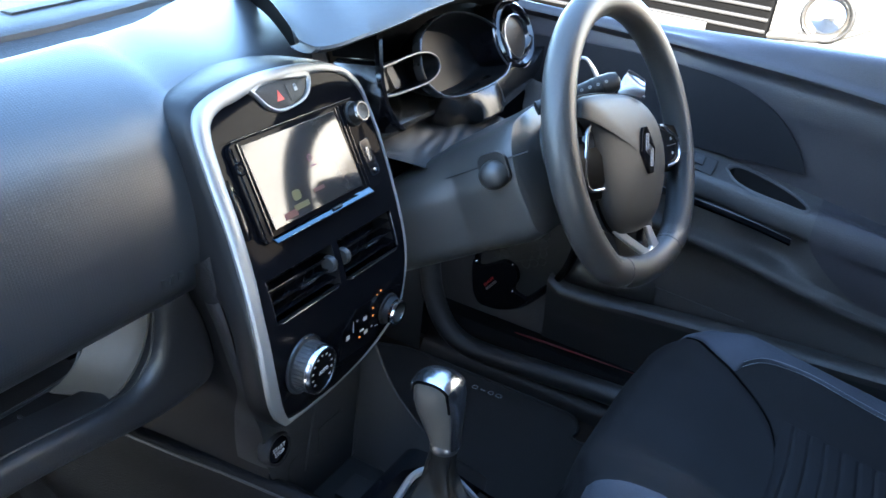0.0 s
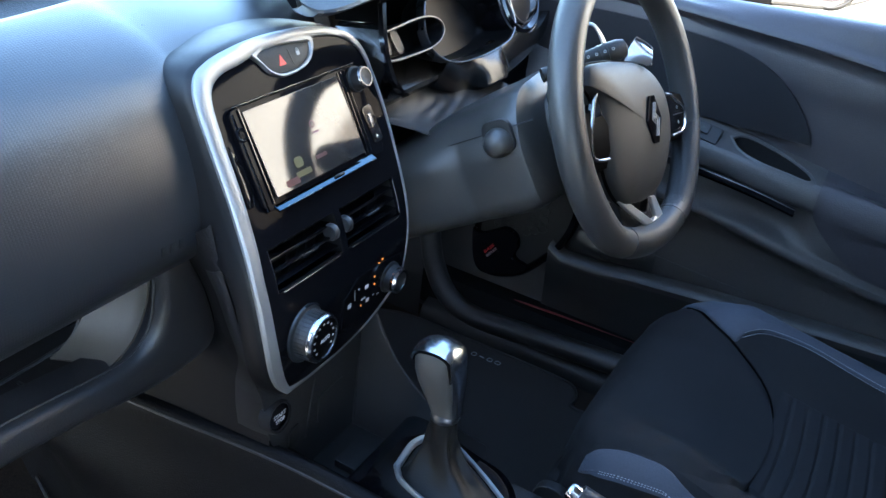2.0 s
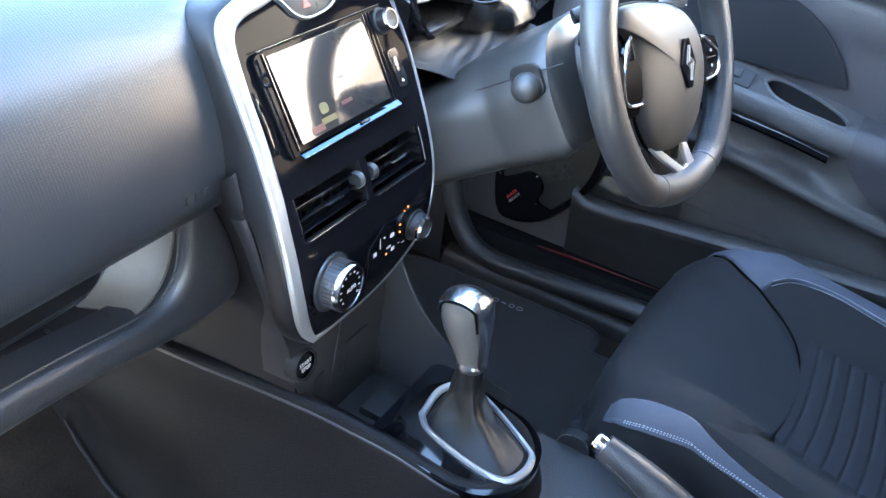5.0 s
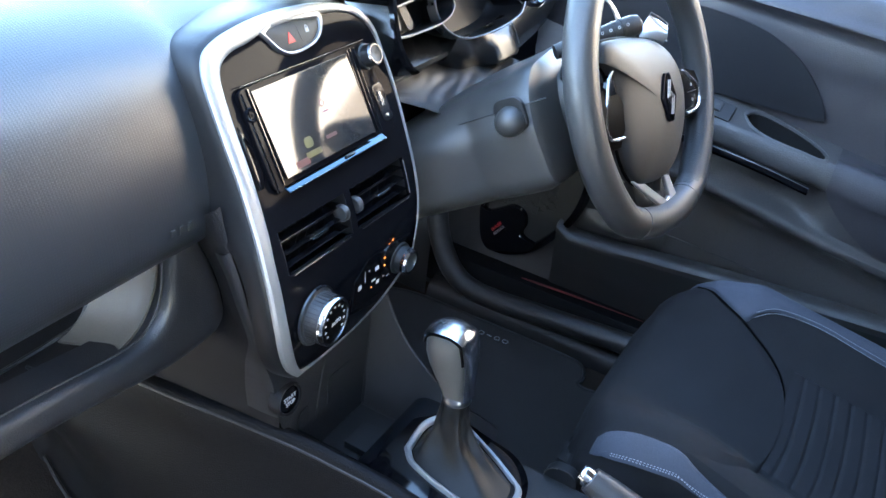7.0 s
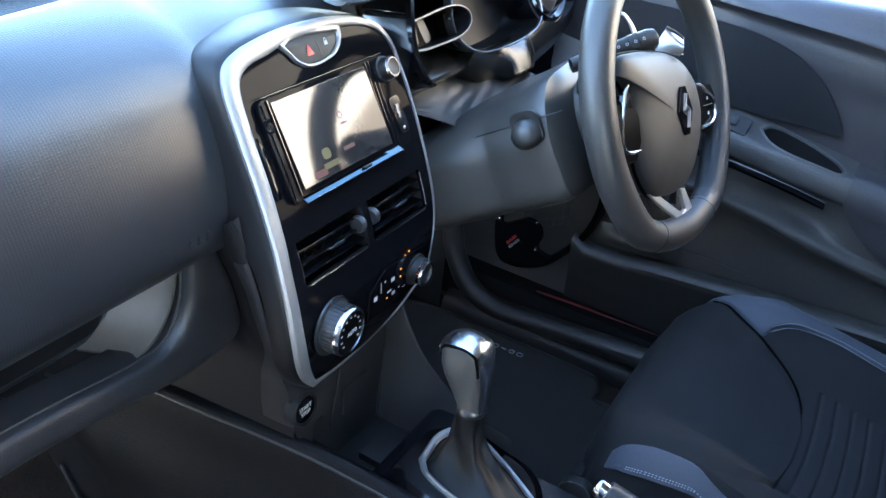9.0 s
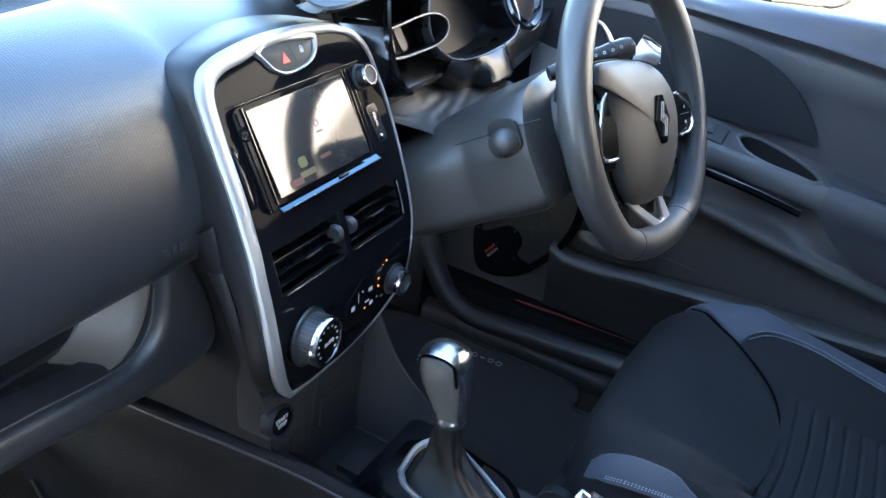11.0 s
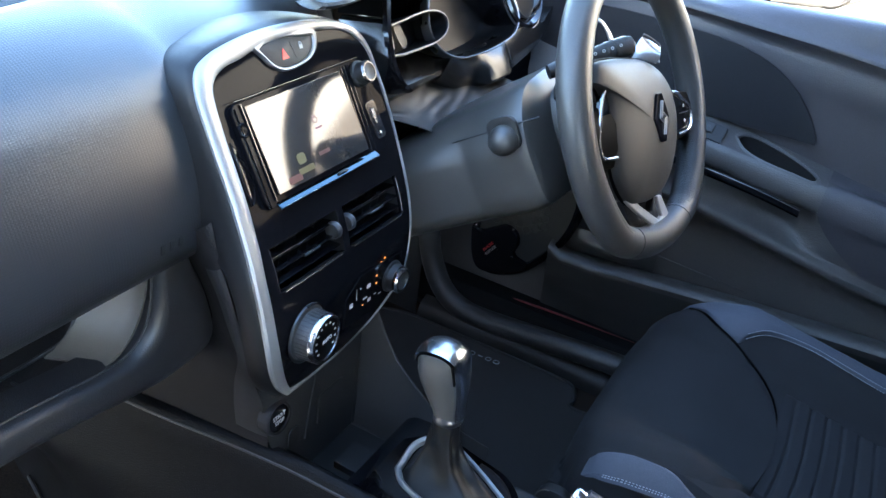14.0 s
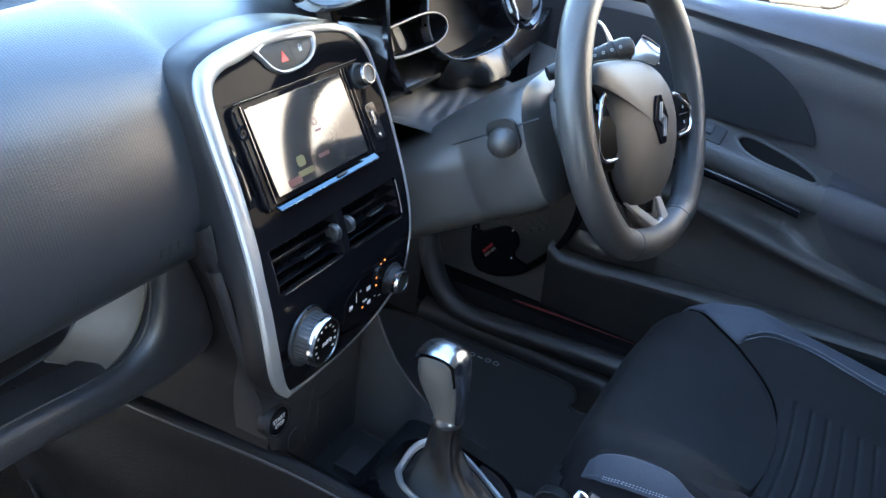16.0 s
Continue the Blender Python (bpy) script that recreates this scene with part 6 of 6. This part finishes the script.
# ---------------------------------------------------------------- seats
def seat(cx, flip, label):
    """A front seat's cushion about the line x = cx; flip mirrors it."""
    s = thing("car_seat", (cx, -0.6, 0.0), label, "car seat", "front seats")
    H = 0.235

    def top(u, y):
        """Height of the cushion at u (-1 to 1 across) and y."""
        bulge = 0.022 * (1 - min(1.0, abs(u / 0.92) ** 6))
        zc = float(np.interp(y - bulge * np.clip((y + 0.46) / 0.1, 0, 1), [-1.0, -0.80, -0.68, -0.55, -0.47, -0.42, -0.385, -0.362, -0.350, -0.345], [0.185, 0.196, 0.212, 0.238, 0.256, 0.262, 0.257, 0.240, 0.212, 0.17]))
        a = abs(u)
        k = np.clip((a - 0.48) / 0.34, 0, 1)
        rise = 0.048 * k * k * (3 - 2 * k) * np.clip((-0.34 - y) / 0.14, 0, 1)
        crown = -0.012 * (1 - np.clip(a / 0.5, 0, 1) ** 2) * np.clip((-0.42 - y) / 0.1, 0, 1)
        edge = np.clip((a - 0.90) / 0.10, 0, 1)
        return zc + rise + crown - 0.030 * edge ** 2

    def at(u, y, o=0.0):
        w = H * float(np.interp(y, [-0.9, -0.7, -0.5, -0.42, -0.38, -0.345], [1.06, 1.04, 0.98, 0.94, 0.90, 0.82]))
        p = Vector((cx + flip * u * w, y, top(u, y)))
        du = Vector((cx + flip * (u + 0.01) * w, y, top(u + 0.01, y))) - p
        dy = Vector((p.x, y + 0.004, top(u, y + 0.004))) - p
        n = du.cross(dy).normalized()
        if n.z < 0:
            n = -n
        return p + n * o

    us = np.r_[np.linspace(-1, -0.45, 16), np.linspace(-0.4, 0.4, 14), np.linspace(0.45, 1, 16)]
    ys_ = np.r_[np.linspace(-0.324, -0.42, 22), np.linspace(-0.435, -1.0, 30)]
    body = []
    for y in ys_:
        row = [at(u, y) for u in us]
        l, r = row[0], row[-1]
        sk = [(0.004, -0.03), (0.004, -0.08), (-0.012, -0.16), (-0.02, -0.22)]
        row = [Vector((l.x - flip * a, y - 0.0, max(l.z + b, 0.02))) for a, b in sk[::-1]] + row + [Vector((r.x + flip * a, y, max(r.z + b, 0.02))) for a, b in sk]
        body.append(row)
    f0 = body[0]
    body = [[Vector((p.x, p.y - 0.02, min(p.z, 0.06))) for p in f0], [Vector((p.x, p.y - 0.002, min(p.z, 0.12))) for p in f0]] + body
    part("cushion", sheet(body), FABRIC, s, "black fabric cushion")

    def patch(name, edges, material, lab, off=0.004, n=26, ribs=0):
        """A sewn panel between two border curves in (u, y); its edges sink into the cushion."""
        a, b = spl(edges[0], n), spl(edges[1], n)
        rows = []
        for k in np.linspace(0, 1, 22):
            row = []
            for i in range(n):
                u, y = a[i] * (1 - k) + b[i] * k
                e = min(k, 1 - k, i / (n - 1) * 1.0, 1 - i / (n - 1)) * 12
                o = off * math.sqrt(min(1.0, e)) - 0.001
                if ribs:
                    o += 0.0022 * (abs(math.sin(ribs * y)) ** 0.5 - 0.8)
                row.append(at(u, y, o))
            rows.append(row)
        return part(name, sheet(rows), material, s, lab)

    # smooth front panel whose rear edge is a rounded V
    patch("front_panel", [[(-0.80, -0.338), (-0.95, -0.376), (-0.935, -0.401), (-0.935, -0.456), (-0.91, -0.491), (-0.85, -0.527), (-0.66, -0.552), (-0.41, -0.562), (-0.10, -0.567)],
                          [(0.80, -0.338), (0.87, -0.390), (0.71, -0.430), (0.62, -0.472), (0.54, -0.514), (0.46, -0.536), (0.36, -0.551), (0.15, -0.564), (0.0, -0.567)]], FABRIC, "smooth dark front panel", 0.0095, 50)
    seam = spl([(0.87, -0.388), (0.71, -0.431), (0.62, -0.473), (0.54, -0.515), (0.46, -0.537), (0.36, -0.552), (0.15, -0.566), (-0.10, -0.569), (-0.41, -0.564)], 60)
    part("seam", tube([at(u, y, 0.0012) for u, y in seam], 0.0016, 6), BLACK, s, "dark sewn seam")
    # ribbed middle with sewn grooves
    rib_rows = []
    for y in np.linspace(-0.560, -1.0, 230):
        row = []
        for u in np.r_[-0.52, np.linspace(-0.495, 0.495, 24), 0.52]:
            d = (y + 0.583 - 0.030 * u * u) % 0.0235
            d = min(d, 0.0235 - d)
            row.append(at(u, y, 0.0045 - 0.0027 * math.exp(-(d / 0.0024) ** 2) if abs(u) < 0.50 else -0.002))
        rib_rows.append(row)
    part("ribbed_middle", sheet(rib_rows), RIBBED, s, "ribbed dark middle panel")
    inner_l = [(-0.955, -0.370), (-0.925, -0.400), (-0.925, -0.456), (-0.955, -0.492), (-0.972, -0.540), (-0.975, -0.61), (-0.975, -0.71), (-0.975, -1.0)]
    outer_l = [(-1.00, -0.366), (-1.035, -0.400), (-1.03, -0.456), (-1.02, -0.50), (-1.01, -0.55), (-1.01, -0.62), (-1.01, -0.71), (-1.01, -1.0)]
    inner_r = [(0.87, -0.394), (0.715, -0.433), (0.625, -0.472), (0.690, -0.486), (0.755, -0.515), (0.790, -0.571), (0.780, -0.626), (0.770, -0.68), (0.765, -1.0)]
    outer_r = [(0.93, -0.372), (0.965, -0.400), (0.985, -0.430), (0.99, -0.46), (0.99, -0.52), (0.985, -0.571), (0.98, -0.626), (0.98, -0.68), (0.98, -1.0)]
    if flip < 0:
        inner_l, outer_l = [(-u, y) for u, y in inner_r], [(-u, y) for u, y in outer_r]
    for e0, e1 in ((inner_l, outer_l), (inner_r, outer_r)):
        patch("side_band", [e0, e1], BAND, "blue-grey fabric side band", 0.0055, 60)
    for border, w in ((outer_l, 0.016), (outer_l, -0.002), (inner_r[2:], 0.012), (inner_r[2:], -0.014), (outer_r, -0.006)):
        line = spl([(u + w, y) for u, y in border], 240)[26:]
        st = [tube([at(*a, 0.0058), at(*b, 0.0058)], 0.00055, 5) for a, b in zip(line[0:-1:2], line[1::2])]
        part("stitching", merge(*st), THREAD, s, "pale stitching")
    back = []
    for v in np.linspace(0, 1, 14):
        w = 0.235 * (1 - 0.25 * v ** 3)
        y0, z0 = -0.90 - 0.22 * v, 0.16 + 0.62 * v
        back.append([(cx + w * math.cos(a), y0 + (0.05 if math.sin(a) < 0 else 0.075) * math.sin(a) * (1 + 0.5 * abs(math.cos(a))), z0) for a in np.linspace(0, 2 * math.pi, 28, endpoint=False)])
    part("backrest", loft(back), FABRIC, s, "black fabric backrest")
    part("headrest", box((0.26, 0.09, 0.16), pose(cx, -1.14, 0.88, -12), 0.03, 3), FABRIC, s)
    return s


driver_seat = seat(0.336, 1, "black and grey fabric driver's seat with pale stitching")
passenger_seat = seat(-0.336, 1, "black and grey fabric passenger seat with pale stitching")

# ---------------------------------------------------------------- belt buckle between seat and console
buckle = thing("belt_buckle", (0.090, -0.362, 0.14), "black plastic seat belt buckle beside the driver's seat", "belt buckle")
bm_ = basis((0.098, -0.352, 0.170), (0.0, -1.0, 0.1), (0.15, 0.1, 1.0))
part("buckle_body", prism(rrect(0.046, 0.085, 0.018), bm_ @ pose(0, 0, -0.009), 0.018, 0.004), DARK, buckle)
part("buckle_edge", tube([bm_ @ Vector((x, y, 0.0085)) for x, y in rrect(0.043, 0.082, 0.017)[6:18]], 0.0008, 6), PALE_PLASTIC, buckle, "pale tube along the edge")
part("belt_strap", box((0.030, 0.10, 0.004), bm_ @ pose(0, -0.075, 0), 0.001), RUBBER, buckle)

# ---------------------------------------------------------------- parked car outside the driver's window
px = 2.40
pc_ = thing("parked_car", (px + 1.5, -0.1, -0.32), "pale sunlit car parked nose-in alongside", "car")
rows = []
for y in np.linspace(-0.95, 0.95, 30):
    c = 0.20 * (abs(y) / 0.95) ** 2.4
    rows.append([(px + c + x, 0.10 + y, z) for x, z in spl([(0.12, -0.12), (0.0, -0.05), (-0.03, 0.10), (-0.02, 0.22), (0.0, 0.30), (0.02, 0.42), (0.05, 0.58), (0.10, 0.64), (0.35, 0.70), (1.2, 0.78), (1.6, 1.10), (2.2, 1.20), (3.6, 1.15), (4.0, 0.6), (4.1, -0.05)], 60)])
part("body", sheet(rows, 0.01), CAR_WHITE, pc_, "white painted body")
part("grille", box((0.04, 0.90, 0.20), pose(px + 0.01, 0.33, 0.445, 0, 8), 0.02), mat("dark_grille", (0.0018, 0.0017, 0.0016), 0.6, spec=0.03), pc_, "dark grille with pale slats")
for k in range(5):
    part("grille_slat", box((0.05, 0.88, 0.013), pose(px - 0.005 + 0.004 * k, 0.33, 0.375 + 0.038 * k, 0, 8), 0.004), mat("pale_slat", (0.030, 0.028, 0.0255), 0.4, spec=0.2), pc_)
part("number_plate", box((0.012, 0.30, 0.075), pose(px - 0.035, 0.235, 0.375, 0, 4), 0.003), mat("plate_white", (0.2, 0.2, 0.19), 0.4), pc_, "white plate with plain dark bars")
for k in range(5):
    part("plate_bar", box((0.003, 0.022, 0.04), pose(px - 0.043, 0.335 - 0.048 * k, 0.365, 0, 4), 0.0), DARK, pc_)
hl = basis((px + 0.055, -0.285, 0.49), (0, 1, 0), (0.1, 0, 1)) @ pose(0, 0, 0, 0, 180)
lamp = part("headlamp", lathe([(0.085, -0.02), (0.085, 0.02), (0.078, 0.03), (0.070, 0.022), (0.066, 0.0), (0.03, -0.008), (0.0, -0.01)], hl, 40), mat("lamp_housing", (0.04, 0.036, 0.03), 0.3), pc_, "round headlamp")
part("lamp_dome", lathe([(0.060, 0.0), (0.055, 0.02), (0.035, 0.035), (0.0, 0.042)], hl, 32), CHROME, lamp)
part("lamp_brow", tube(spl([(px + 0.03, -0.02, 0.385), (px + 0.03, -0.15, 0.41), (px + 0.06, -0.30, 0.425), (px + 0.12, -0.46, 0.50)], 16), 0.035, 12, squash=0.5), CAR_WHITE, pc_)
# Darker box carries the shade along the bumper.
part("bumper_shadow", box((0.03, 1.5, 0.10), pose(px - 0.01, 0.10, 0.12), 0.02), mat("bumper_shade", (0.03, 0.029, 0.027), 0.5), pc_)
for sy in (-0.72, 0.92):
    whl = part("wheel", lathe([(0.30, -0.10), (0.32, -0.06), (0.32, 0.06), (0.30, 0.10), (0.0, 0.09)], pose(px + 0.85, sy, 0.0, 90), 32), RUBBER, pc_)
